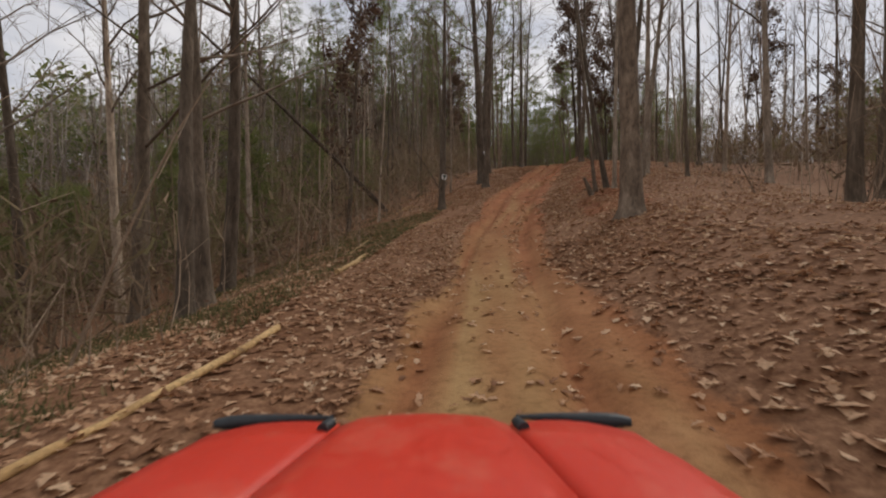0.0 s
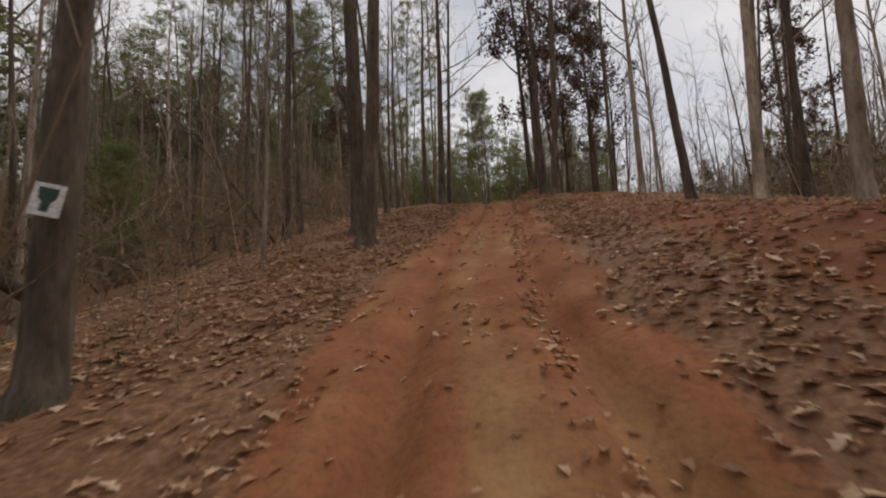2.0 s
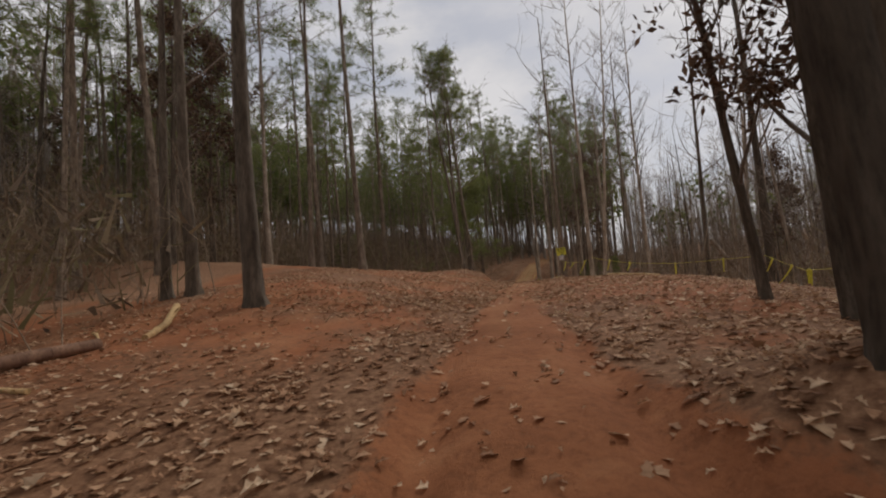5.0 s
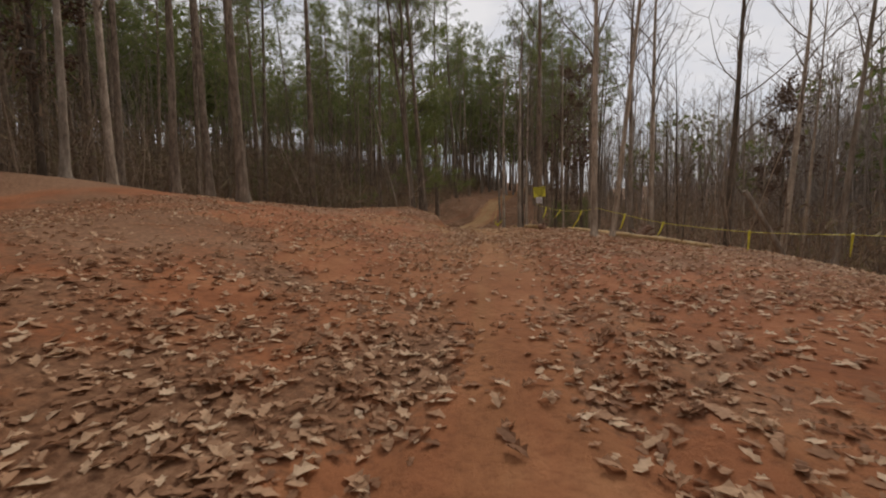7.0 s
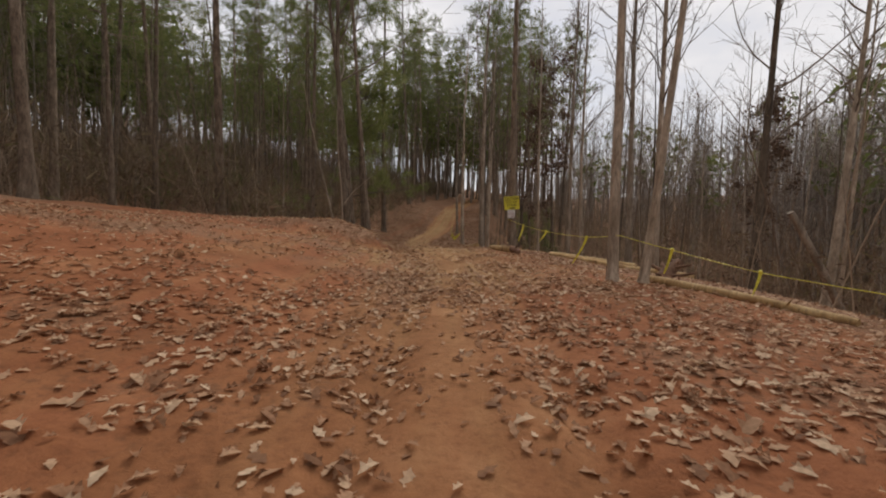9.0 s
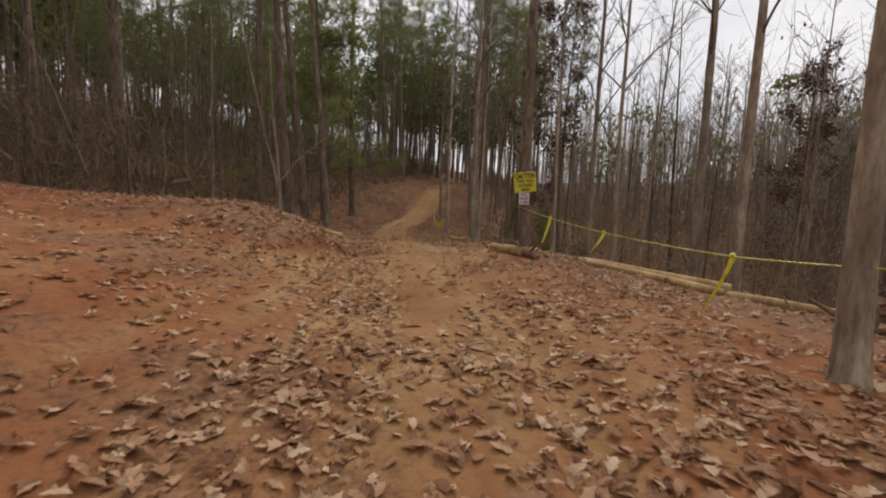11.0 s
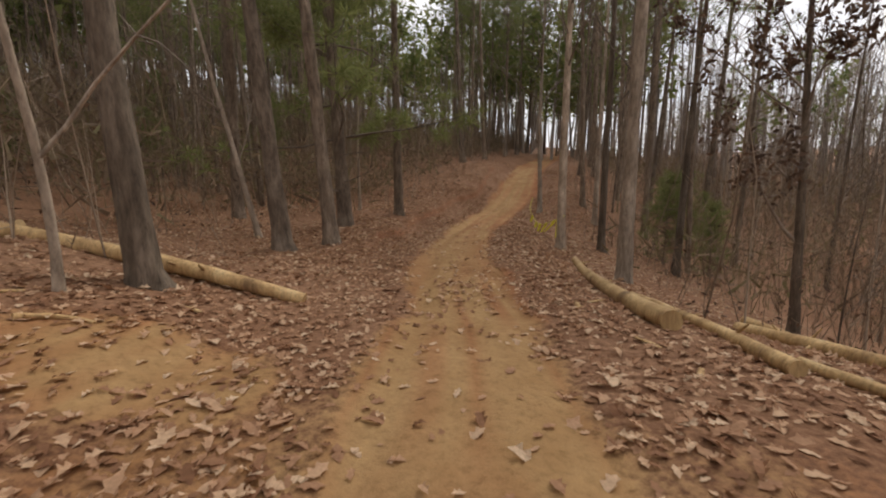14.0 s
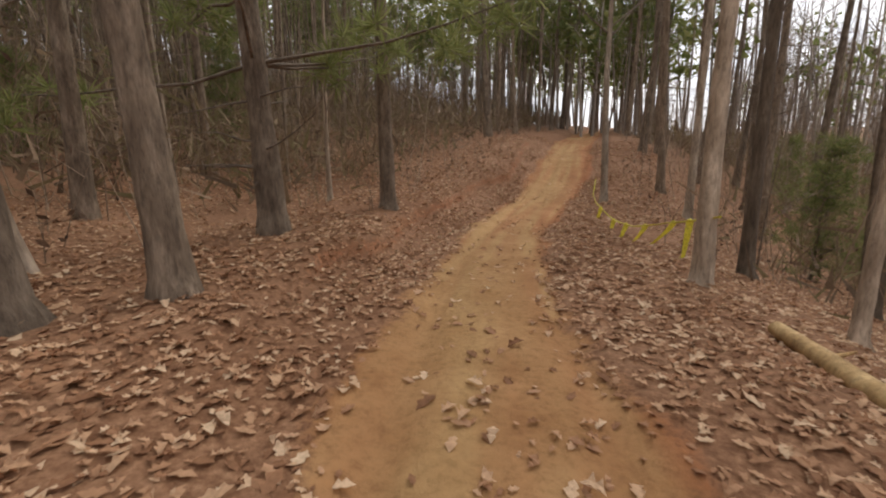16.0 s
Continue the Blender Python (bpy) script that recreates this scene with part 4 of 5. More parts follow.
# ---- far woods, too many to count ----
def far_woods():
    wood, green = Geo(), Geo()
    rnd = np.random.default_rng(41)
    m = 9000
    out = 34 + 95 * rnd.random(m) ** 1.4
    a = np.where(rnd.random(m) < 0.65, rnd.uniform(-0.7, math.pi + 0.9, m), rnd.uniform(-0.5, 1.3, m))
    x, y = out * np.cos(a), rnd.uniform(-45, 28, m) + out * np.sin(a)
    far = ~((x > -36) & (x < 30) & (y > -58) & (y < 62)) & ~((x > 18) & (y < 24) & (rnd.random(m) < 0.6))
    x, y = x[far][:2900], y[far][:2900]
    n = len(x)
    foot = np.stack([x, y, land(x, y) - 0.3], -1)
    tall = rnd.uniform(12, 22, n)
    top = foot + np.stack([rnd.normal(0, 0.05, n), rnd.normal(0, 0.05, n), np.ones(n)], -1) * tall[:, None]
    pine = rnd.random(n) < np.where((y > 30) & (x < 14), 0.7, np.where(x < 0, 0.3, 0.06))
    girth = rnd.uniform(0.12, 0.2, n)
    bow = rnd.normal(0, 0.12, (n, 3)) * np.array([1, 1, 0])
    joints = [foot, foot + (top - foot) / 3 + bow, foot + (top - foot) * 2 / 3 + bow, top]
    for k in range(3):
        wood.sticks(joints[k], joints[k + 1], girth * (1 - 0.28 * k), girth * (1 - 0.28 * (k + 1)), 4)
    for kind, per in ((True, 12), (False, 16)):
        w = np.repeat(np.where(pine == kind)[0], per)
        at = rnd.uniform(0.45 if kind else 0.15, 1, len(w))[:, None]
        p = foot[w] + (top[w] - foot[w]) * at + bow[w] * np.minimum(1, 3 * np.minimum(at, 1 - at))
        b = rnd.uniform(0, 6.28, len(w))
        rise = rnd.uniform(0.0, 0.5, len(w)) if kind else rnd.uniform(0.5, 1.5, len(w))
        end = p + np.stack([np.cos(b), np.sin(b), rise], -1) * rnd.uniform(1, 2.6, len(w))[:, None]
        mid = (p + end) / 2 + rnd.normal(0, 0.15, (len(w), 3))
        wood.sticks(p, mid, 0.045, 0.03)
        wood.sticks(mid, end, 0.03, 0.012)
        if kind:
            v = rnd.normal(0, 0.3, (len(w), 16, 3, 3)) + end[:, None, None] + rnd.normal(0, 0.6, (len(w), 16, 1, 3))
            green.add(v.reshape(-1, 3), np.arange(len(w) * 48).reshape(-1, 3)[:, [0, 1, 2, 2]])
        else:
            v = end[:, None] + rnd.normal(0, 0.7, (len(w), 5, 3)) + np.array([0, 0, 0.4])
            v = np.stack([v, v + 0.03, v + rnd.normal(0, 0.6, v.shape)], 2)
            wood.add(v.reshape(-1, 3), np.arange(len(w) * 15).reshape(-1, 3)[:, [0, 1, 2, 2]])
    tagged(new("far_woods", wood.mesh("far_woods", HAZED_TWIGS)), "distant bare tree trunks and branches across the slopes", "woods", kind="stuff")
    tagged(new("far_pine_crowns", green.mesh("far_pine_crowns", NEEDLES, False)), "distant green pine crowns above the woods", "woods", kind="stuff")


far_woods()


def pole_stand(count, xs, ys, seed):
    """Close-set slender trunks, too many to count, with thin crowns."""
    rnd = np.random.default_rng(seed)
    wood, green = Geo(), Geo()
    px, py = rnd.uniform(*xs, count * 2), rnd.uniform(*ys, count * 2)
    free = (np.abs(px - trail_x(py)) > 5.0) & (np.abs(px - 1.5 + 0.1955 * (py + 17)) > 2.5)
    px, py = px[free][:count], py[free][:count]
    starts, ends = [], []
    for x, y, z in zip(px, py, land(px, py)):
        if not clear_of(x, y, 0.8):
            continue
        tall, thick = rnd.uniform(11, 19), rnd.uniform(0.045, 0.11)
        line = wander((x, y, z - 0.2), (rnd.normal(0, 0.03), rnd.normal(0, 0.03), 1), tall, 6, 0.018, rnd)
        wood.tube(line, thick * np.linspace(1, 0.15, 7), 6, False)
        for _ in range(18):
            at = rnd.uniform(0.5, 0.98) * 6
            p = line[int(at)] + (line[int(at) + 1] - line[int(at)]) * (at % 1)
            a = rnd.uniform(0, 6.28)
            b = p + np.array([math.cos(a), math.sin(a), rnd.uniform(0.1, 0.5)]) * rnd.uniform(0.6, 1.7)
            mid = (p + b) / 2 + rnd.normal(0, 0.1, 3)
            starts += [p, mid]
            ends += [mid, b]
            for _ in range(3):
                needle_tuft(green, p + (b - p) * rnd.uniform(0.4, 1) + rnd.normal(0, 0.15, 3), rnd, 9, 0.42)
    wood.sticks(starts, ends, 0.014, 0.006)
    tagged(new("pole_pines", wood.mesh("pole_pines", PINE_BARK)), "close-set slender pine trunks up the slope", "woods", kind="stuff")
    tagged(new("pole_pine_crowns", green.mesh("pole_pine_crowns", NEEDLES, False)), "thin green crowns of the close-set pines", "woods", kind="stuff")


pole_stand(230, (-42, 6), (24, 72), 43)


# ---- underbrush and pole-sized stems between the trunks ----
def open_ground(y, d):
    return (-17 < y < 15 and -15 < d < 6.0 and not (y < -9 and d < -6.5)) or (d > 0 and y < -13 and d < 6.0) or (y > 12 and -4.2 < d < 4 and y < 26) or (y > 25 and -2.6 < d < 2.6) or (y < 25 and -3.6 < d < 3.6)


def underbrush(count, poles):
    g, dry = Geo(), Geo()
    near_ends, far_ends = [], []
    rnd = np.random.default_rng(51)
    n = 0
    ys = rnd.uniform(-58, 66, (count + poles) * 3)
    ds = rnd.uniform(2.6, 40, len(ys)) * np.where(rnd.random(len(ys)) < 0.5, 1, -1)
    xs = trail_x(ys) + ds
    zs = land(xs, ys)
    for x, y, z, d in zip(xs, ys, zs, ds):
        if open_ground(y, d):
            continue
        n += 1
        if n > count + poles:
            break
        if n > count:
            if rnd.random() < (0.75 if abs(d) < 9 else 0.6 if d > 0 and y < 18 else 0):
                continue
            tall, thick, twigs = rnd.uniform(3, 8) * min(0.55 + abs(d) / 25, 1.0), rnd.uniform(0.6, 1.5), 12
        else:
            tall, thick, twigs = rnd.uniform(0.5, 2.6) * (0.4 + min(abs(d) / 14, 0.8)), rnd.uniform(0.35, 0.8), 6
        stem = wander((x, y, z - 0.05), (rnd.normal(0, 0.16), rnd.normal(0, 0.16), 1), tall, 3, 0.1, rnd)
        g.tube(stem, np.array([0.016, 0.013, 0.009, 0.004]) * thick, 3, False)
        for _ in range(twigs):
            p = stem[rnd.integers(1, 4)] + (stem[0] - stem[1]) * rnd.random() * 0.7
            q = p + (rnd.normal(0, 0.6, 3) + np.array([0, 0, 0.7])) * tall * rnd.uniform(0.12, 0.3)
            near_ends.append(p)
            far_ends.append(q)
        if rnd.random() < 0.22:
            hang_leaves(dry, stem[1:], rnd, 14, 0.25, 0.06)
    g.sticks(near_ends, far_ends, 0.006, 0.003)
    tagged(new("underbrush", g.mesh("underbrush", BRUSH)), "tangle of thin bare stems between the trees", "brush", kind="stuff")
    tagged(new("dry_brush_leaves", dry.mesh("dry_brush_leaves", DRY_LEAVES, False)), "withered leaves clinging to the underbrush", "leaves", kind="stuff")


underbrush(7000, 3600)


# ---- thicket: the dim mass of twigs and small leaves behind the first trunks ----
def thicket(count, sprays):
    rnd = np.random.default_rng(61)
    y = rnd.uniform(-62, 95, count * 4)
    d = np.where(rnd.random(len(y)) < 0.7, -1, 1) * rnd.uniform(5, 55, len(y))
    x = trail_x(y) + d
    shut = ~((y > np.where(d < 0, -9.5, -19)) & (y < 15) & (d > -17) & (d < np.where(y > -6, 12.5, 9.5))) & (np.abs(d) > np.where(y > 24, 5.0, np.where(d > 0, 10, 7.5)))
    x, y, d = x[shut][:count], y[shut][:count], d[shut][:count]
    n = len(x)
    tall = rnd.uniform(1.6, 4.6, n) * np.where(d < 0, 1.1, 1.0) * np.where(d < 0, np.clip(np.abs(d) / 14, 0.3, 1.2), np.where(y < 18, np.clip(d / 18, 0.3, 0.9), np.clip(d / 15, 0.3, 1.5)))
    foot = np.stack([x, y, land(x, y)], -1)
    up = rnd.random((n, sprays)) ** 0.8
    c = foot[:, None] + np.stack([rnd.normal(0, 0.55, (n, sprays)), rnd.normal(0, 0.55, (n, sprays)), up * tall[:, None]], -1)
    way = rnd.normal(0, 0.7, (n, sprays, 3)) + np.array([0, 0, 0.75])
    way /= np.linalg.norm(way, axis=2)[..., None]
    side = np.cross(way, rnd.normal(0, 1, (n, sprays, 3)))
    side /= np.linalg.norm(side, axis=2)[..., None] + 1e-9
    long = rnd.uniform(0.35, 1.1, (n, sprays, 1))
    wide = rnd.uniform(0.006, 0.02, (n, sprays, 1)) * np.where(rnd.random((n, sprays, 1)) < 0.3, 3.2, 1)
    v = np.stack([c - side * wide, c + side * wide, c + way * long], 2)
    g = Geo()
    g.add(v.reshape(-1, 3), np.arange(n * sprays * 3).reshape(-1, 3)[:, [0, 1, 2, 2]])
    tagged(new("thicket", g.mesh("thicket", THICKET, False)), "dense brown thicket of twigs filling the woods", "brush", kind="stuff")


thicket(9000, 34)


# ---- the vehicle that the camera rides on, where the ride begins ----
def utility_vehicle():
    x, y, turn = 11.14, -51.8, 29.7
    v = thing("utility_vehicle", "red dusty off-road utility vehicle standing on the clay trail", "vehicle", pose(x, y, land_at(x, y), 0, 0, turn))
    # the hood: three panels falling gently to the front, parted by two creases
    mid = -0.05

    def panel(name, left, right, label):
        g = Geo()
        cols, rows = 9, 14
        us, vs = np.linspace(0, 1, cols), np.linspace(0, 1, rows)
        top = []
        for q in vs:
            far = -0.15 + q * 1.30
            for u in us:
                a = left[0] + (left[1] - left[0]) * q
                b = right[0] + (right[1] - right[0]) * q
                px = a + (b - a) * u
                side = abs(px - mid)
                z = 0.945 - 0.05 * q**2.2 + 0.012 * math.sin(math.pi * u) - 0.10 * max(0, side - 0.40) ** 1.2
                if name == "hood_centre":
                    z += 0.014 * min(1, 9 * u * (1 - u)) - 0.012 * (q < 0.62)
                bow = -0.012 * (2 * u - 1) ** 2 if name == "hood_centre" else -0.05 * max(0, side - 0.28) / 0.3
                top.append((px, far + bow * (q > 0.9), z))
        low = [(p[0], p[1], p[2] - 0.025) for p in top]
        n = cols * rows
        quad = []
        for r in range(rows - 1):
            for c in range(cols - 1):
                i = r * cols + c
                quad.append((i, i + 1, i + cols + 1, i + cols))
                quad.append((n + i, n + i + cols, n + i + cols + 1, n + i + 1))
        edge = [r * cols for r in range(rows)] + [(rows - 1) * cols + c for c in range(1, cols)] + [r * cols + cols - 1 for r in range(rows - 2, -1, -1)] + list(range(cols - 2, 0, -1))
        for i, j in zip(edge, edge[1:] + edge[:1]):
            quad.append((i, j, n + j, n + i))
        g.add(top + low, quad)
        part(name, g, RED, v, label)

    panel("hood_centre", (-0.50, -0.262), (0.38, 0.175), "scuffed red middle panel")
    panel("hood_side", (-0.74, -0.59), (-0.504, -0.266), "")
    panel("hood_side", (0.384, 0.179), (0.64, 0.49), "")
    for sign, inner, outer in ((-1, -0.29, -0.60), (1, 0.20, 0.50)):
        g = Geo()
        line = [(inner + (outer - inner) * k / 8, 1.175 - 0.015 * (k / 8) ** 2, 0.902 - 0.010 * (k / 8) ** 1.5) for k in range(9)]
        g.tube(line, [0.006, 0.008, 0.011, 0.013, 0.015, 0.017, 0.019, 0.019, 0.012], 8)
        part("front_trim", g, BLACK_PLASTIC, v, "black plastic front edge trim")
        g = Geo()
        g.tube([(inner + sign * 0.005, 1.09, 0.905), (inner - sign * 0.006, 1.135, 0.905)], [0.016, 0.014], 8)
        part("latch", g, BLACK_PLASTIC, v, "black hood latch")
    g = Geo()
    g.box((-0.52, -1.5, 0.42), (0.42, 1.06, 0.60))
    g.box((-0.48, 0.2, 0.60), (0.38, 1.04, 0.86))
    part("body", g, BLACK_PLASTIC, v, smooth=False)
    for wx in (-0.66, 0.56):
        for wy in (0.72, -1.15):
            g = Geo()
            g.tube([(wx - 0.12, wy, 0.33), (wx - 0.09, wy, 0.33), (wx + 0.09, wy, 0.33), (wx + 0.12, wy, 0.33)], [0.28, 0.33, 0.33, 0.28], 24)
            tyre = part("tyre", g, RUBBER, v, "knobbly muddy tyre")
            g = Geo()
            g.tube([(wx - 0.125, wy, 0.33), (wx + 0.125, wy, 0.33)], [0.16, 0.16], 16)
            part("rim", g, STEEL, tyre)


utility_vehicle()


# ---- signs nailed to trees ----
def board(name, parent, w, h, mat, label="", depth=0.008):
    bm = bmesh.new()
    bmesh.ops.create_cube(bm, size=1.0)
    bmesh.ops.scale(bm, vec=(w, depth, h), verts=bm.verts)
    bmesh.ops.bevel(bm, geom=list(bm.edges), offset=0.002, segments=1, affect="EDGES")
    me = bpy.data.meshes.new(name)
    bm.to_mesh(me)
    bm.free()
    me.materials.append(mat)
    return part(name, me, mat, parent, label)


def words(parent, text, width, height, z, mat, front, lean=0.0):
    data = bpy.data.curves.new("lettering", "FONT")
    data.body, data.align_x, data.align_y = text, "CENTER", "CENTER"
    data.extrude, data.offset = 0.0012, 0.032
    data.materials.append(mat)
    ob = new("lettering", data)
    bpy.context.view_layer.update()
    dx, dy = max(ob.dimensions.x, 0.01), max(ob.dimensions.y, 0.01)
    ob.parent = parent
    ob.matrix_basis = pose(0, -front, z, 90, 0, 0) @ Matrix.Diagonal((width / dx, height / dy, 1, 1))
    return ob


def nail(parent, x, z, front):
    g = Geo()
    g.tube([(x, -front - 0.004, z), (x, -front + 0.002, z)], [0.006, 0.006], 8)
    part("nail_head", g, STEEL, parent)


SIGN_POSE = pose(1.885, 11.64, 2.17, 0, -6.5, 21)
caution = thing("caution_sign", "yellow caution sign with bold black lettering nailed to a tree", "sign", SIGN_POSE)
board("panel", caution, 0.62, 0.49, SIGN_YELLOW)
for text, w, h, z in (("CAUTION", 0.55, 0.13, 0.15), ("TWO WAY", 0.48, 0.08, 0.022), ("ACCESS", 0.40, 0.08, -0.082), ("AREA", 0.25, 0.08, -0.184)):
    words(caution, text, w, h, z, INK, 0.0045)
for x, z in ((-0.285, 0.225), (0.285, 0.225), (-0.285, -0.225), (0.285, -0.225)):
    nail(caution, x, z, 0.004)
limit = thing("speed_sign", "small white speed limit sign with faded lettering under the caution sign", "sign", pose(1.875, 11.64, 1.765, 0, -3, 21))
board("panel", limit, 0.29, 0.30, SIGN_WHITE)
for text, w, h, z in (("MAX.", 0.18, 0.062, 0.098), ("SPEED", 0.235, 0.062, 0.0), ("15 MPH", 0.25, 0.07, -0.098)):
    words(limit, text, w, h, z, FADED_INK, 0.0045)
nail(limit, 0, 0.14, 0.004)
nail(limit, 0, -0.14, 0.004)


def trail_marker(m, size, ink_w, ink_h, mat, label):
    t = thing("trail_marker", label, "sign", m)
    board("panel", t, size, size * 1.15, SIGN_WHITE)
    g = Geo()
    w, h = ink_w / 2, ink_h / 2
    outline = [(-w, h), (w, h), (w * 0.9, h * 0.1), (w * 0.45, -h * 0.2), (w * 0.35, -h), (-w * 0.5, -h), (-w * 0.45, -h * 0.2), (-w * 0.9, h * 0.1)]
    front = [(x, -0.0062, z) for x, z in outline]
    rear = [(x, -0.0042, z) for x, z in outline]
    n = len(outline)
    g.add(front + rear + [(0, -0.0062, 0.2 * h)], [(i, (i + 1) % n, 2 * n, 2 * n) for i in range(n)] + [(i, n + i, n + (i + 1) % n, (i + 1) % n) for i in range(n)])
    part("printed_shape", g, mat, t, smooth=False)
    nail(t, 0, size * 0.5, 0.004)


trail_marker(pose(1.66, -35.0, -4.5, 0, 12, 28), 0.20, 0.13, 0.17, GREEN_INK, "white square trail marker with a green shape on a trunk")
trail_marker(pose(0.12, -27.3, -1.78, 0, -25, 88), 0.16, 0.07, 0.1, INK, "white trail marker tacked askew to a trunk")


# ---- yellow caution tape strung between trees ----
def tape(points, ribbons, label, thick_line=0.005):
    t = thing("caution_tape", label, "tape", pose(*points[0]))
    base = np.array(points[0])
    rnd = np.random.default_rng(len(points) * 13 + len(ribbons))
    line = []
    for a, b in zip(points, points[1:]):
        a, b = np.array(a), np.array(b)
        n = max(3, int(np.linalg.norm(b - a) / 0.25))
        sag = 0.006 * np.linalg.norm(b - a)
        for k in range(n):
            f = k / n
            line.append(a + (b - a) * f - np.array([0, 0, 4 * sag * f * (1 - f)]) - base)
    line.append(np.array(points[-1]) - base)
    line = np.array(line)
    g = Geo()
    g.tube(line, thick_line * (1 + 0.5 * rnd.random(len(line))), 5)
    part("line", g, TAPE, t)
    for (x, y, z), drop, drift, wide in ribbons:
        start = np.array([x, y, z]) - base
        # hang from the nearest point of the line
        start = line[np.argmin(((line - start)[:, :2] ** 2).sum(1))]
        g = Geo()
        steps = 8
        left, right = [], []
        for k in range(steps + 1):
            f = k / steps
            mid = start + np.array([drift[0] * f**1.3, drift[1] * f**1.3, -drop * f])
            tw = 0.9 * f + rnd.uniform(-0.15, 0.15)
            across = np.array([math.cos(tw), 0.5 * math.sin(tw), 0.12]) * wide / 2
            left.append(mid - across)
            right.append(mid + across)
        thick = np.array([0.001, 0.002, 0.0])
        v = np.array(left + right)
        m = steps + 1
        quad = [(k, k + 1, m + k + 1, m + k) for k in range(steps)]
        g.add(v + thick, quad)
        g.add(v - thick, [q[::-1] for q in quad])
        part("ribbon", g, TAPE, t, smooth=False)
        g = Geo()
        g.tube([start + (-0.03, 0, 0.012), start + (0, 0, 0.02), start + (0.03, 0, -0.015)], [0.012, 0.026, 0.012], 6)
        part("knot", g, TAPE, t)


tape(
    [(1.74, 11.8, 1.56), (1.8, 11.68, 1.565), (2.06, 9.5, 1.36), (2.48, 7.2, 1.2), (2.9, 5.1, 1.14), (3.17, 3.75, 1.22), (3.82, 3.05, 1.0), (4.45, 1.7, 0.77), (5.8, 0.25, 0.57), (6.97, -1.04, 0.55), (7.82, -2.0, 0.54), (7.2, -5.5, 0.05), (6.7, -8.2, 0.1), (6.12, -9.5, 0.3)],
    [((2.0, 9.5, 0), 0.5, (-0.16, -0.12), 0.055), ((2.3, 7.3, 0), 0.3, (-0.22, -0.1), 0.055), ((2.85, 4.98, 0), 0.58, (-0.3, -0.05), 0.055), ((3.8, 3.05, 0), 0.42, (-0.12, 0), 0.055), ((4.45, 1.7, 0), 0.32, (-0.16, -0.1), 0.055),
     ((5.75, 0.3, 0), 0.4, (-0.02, 0), 0.055), ((6.9, -0.95, 0), 0.42, (-0.03, 0), 0.055), ((7.7, -2.7, 0), 0.4, (-0.2, 0), 0.06), ((7.35, -4.6, 0), 0.45, (-0.35, 0), 0.06), ((7.1, -5.8, 0), 0.42, (-0.02, 0), 0.12), ((6.7, -7.4, 0), 0.12, (0.1, 0), 0.08)],
    "yellow caution tape with hanging ribbons strung between trees",
)
tape(
    [(0.0, 23.6, 0.95), (-0.26, 25.25, 0.66), (-0.55, 26.6, 0.42), (-0.75, 28.15, 0.36), (-1.0, 30.4, 0.6), (-1.04, 30.9, 0.78), (-0.95, 31.6, 1.2)],
    [((-0.1, 24.3, 0), 0.55, (-0.05, 0), 0.1), ((-0.22, 25.0, 0), 0.36, (-0.3, 0), 0.1), ((-0.45, 26.0, 0), 0.3, (-0.18, 0), 0.1), ((-0.62, 27.0, 0), 0.34, (-0.12, 0), 0.1), ((-0.75, 28.2, 0), 0.3, (-0.06, 0), 0.1), ((-0.9, 29.6, 0), 0.32, (-0.08, 0), 0.1)],
    "sagging yellow caution tape with hanging ribbons beside the trail",
    0.01,
)


# ---- logs, poles and fallen branches ----
def log(name, a, b, r0, r1, mat, label, category="log", bow=0.06, sink=0.0, lift=None, seed=0, stubs=2):
    """A fallen stem from a to b lying on the ground, or from place to place if lift gives both heights."""
    rnd = np.random.default_rng(seed + int(abs(a[0] * 97 + b[1] * 31)))
    n = 9
    f = np.linspace(0, 1, n)
    p = np.stack([a[0] + (b[0] - a[0]) * f, a[1] + (b[1] - a[1]) * f], 1)
    side = unit(np.array([-(b[1] - a[1]), b[0] - a[0]]))
    p += side[None] * (bow * np.sin(f * math.pi) * rnd.choice([-1, 1]) + rnd.normal(0, 0.012, n))[:, None]
    r = r0 + (r1 - r0) * f
    if lift is None:
        z = land(p[:, 0], p[:, 1])
        z = z.mean() + np.polyval(np.polyfit(f, z - z.mean(), 2), f) + r * 0.82 - sink
    else:
        z = lift[0] + (lift[1] - lift[0]) * f + 0.25 * bow * np.sin(f * math.pi)
    line = np.column_stack([p, z])
    t = thing(name, label, category, pose(*line[0]))
    g = Geo()
    g.tube(line - line[0], r * (1 + rnd.normal(0, 0.05, n)), 12)
    part("stem", g, mat, t)
    for _ in range(stubs):
        k = rnd.integers(1, n - 1)
        g = Geo()
        s = wander(line[k] - line[0], (rnd.normal(0, 1), rnd.normal(0, 1), rnd.uniform(0.2, 1)), r[k] * rnd.uniform(2, 4), 2, 0.1, rnd)
        g.tube(s, [r[k] * 0.35, r[k] * 0.25, r[k] * 0.12], 6)
        part("branch_stub", g, mat, t)
    return t


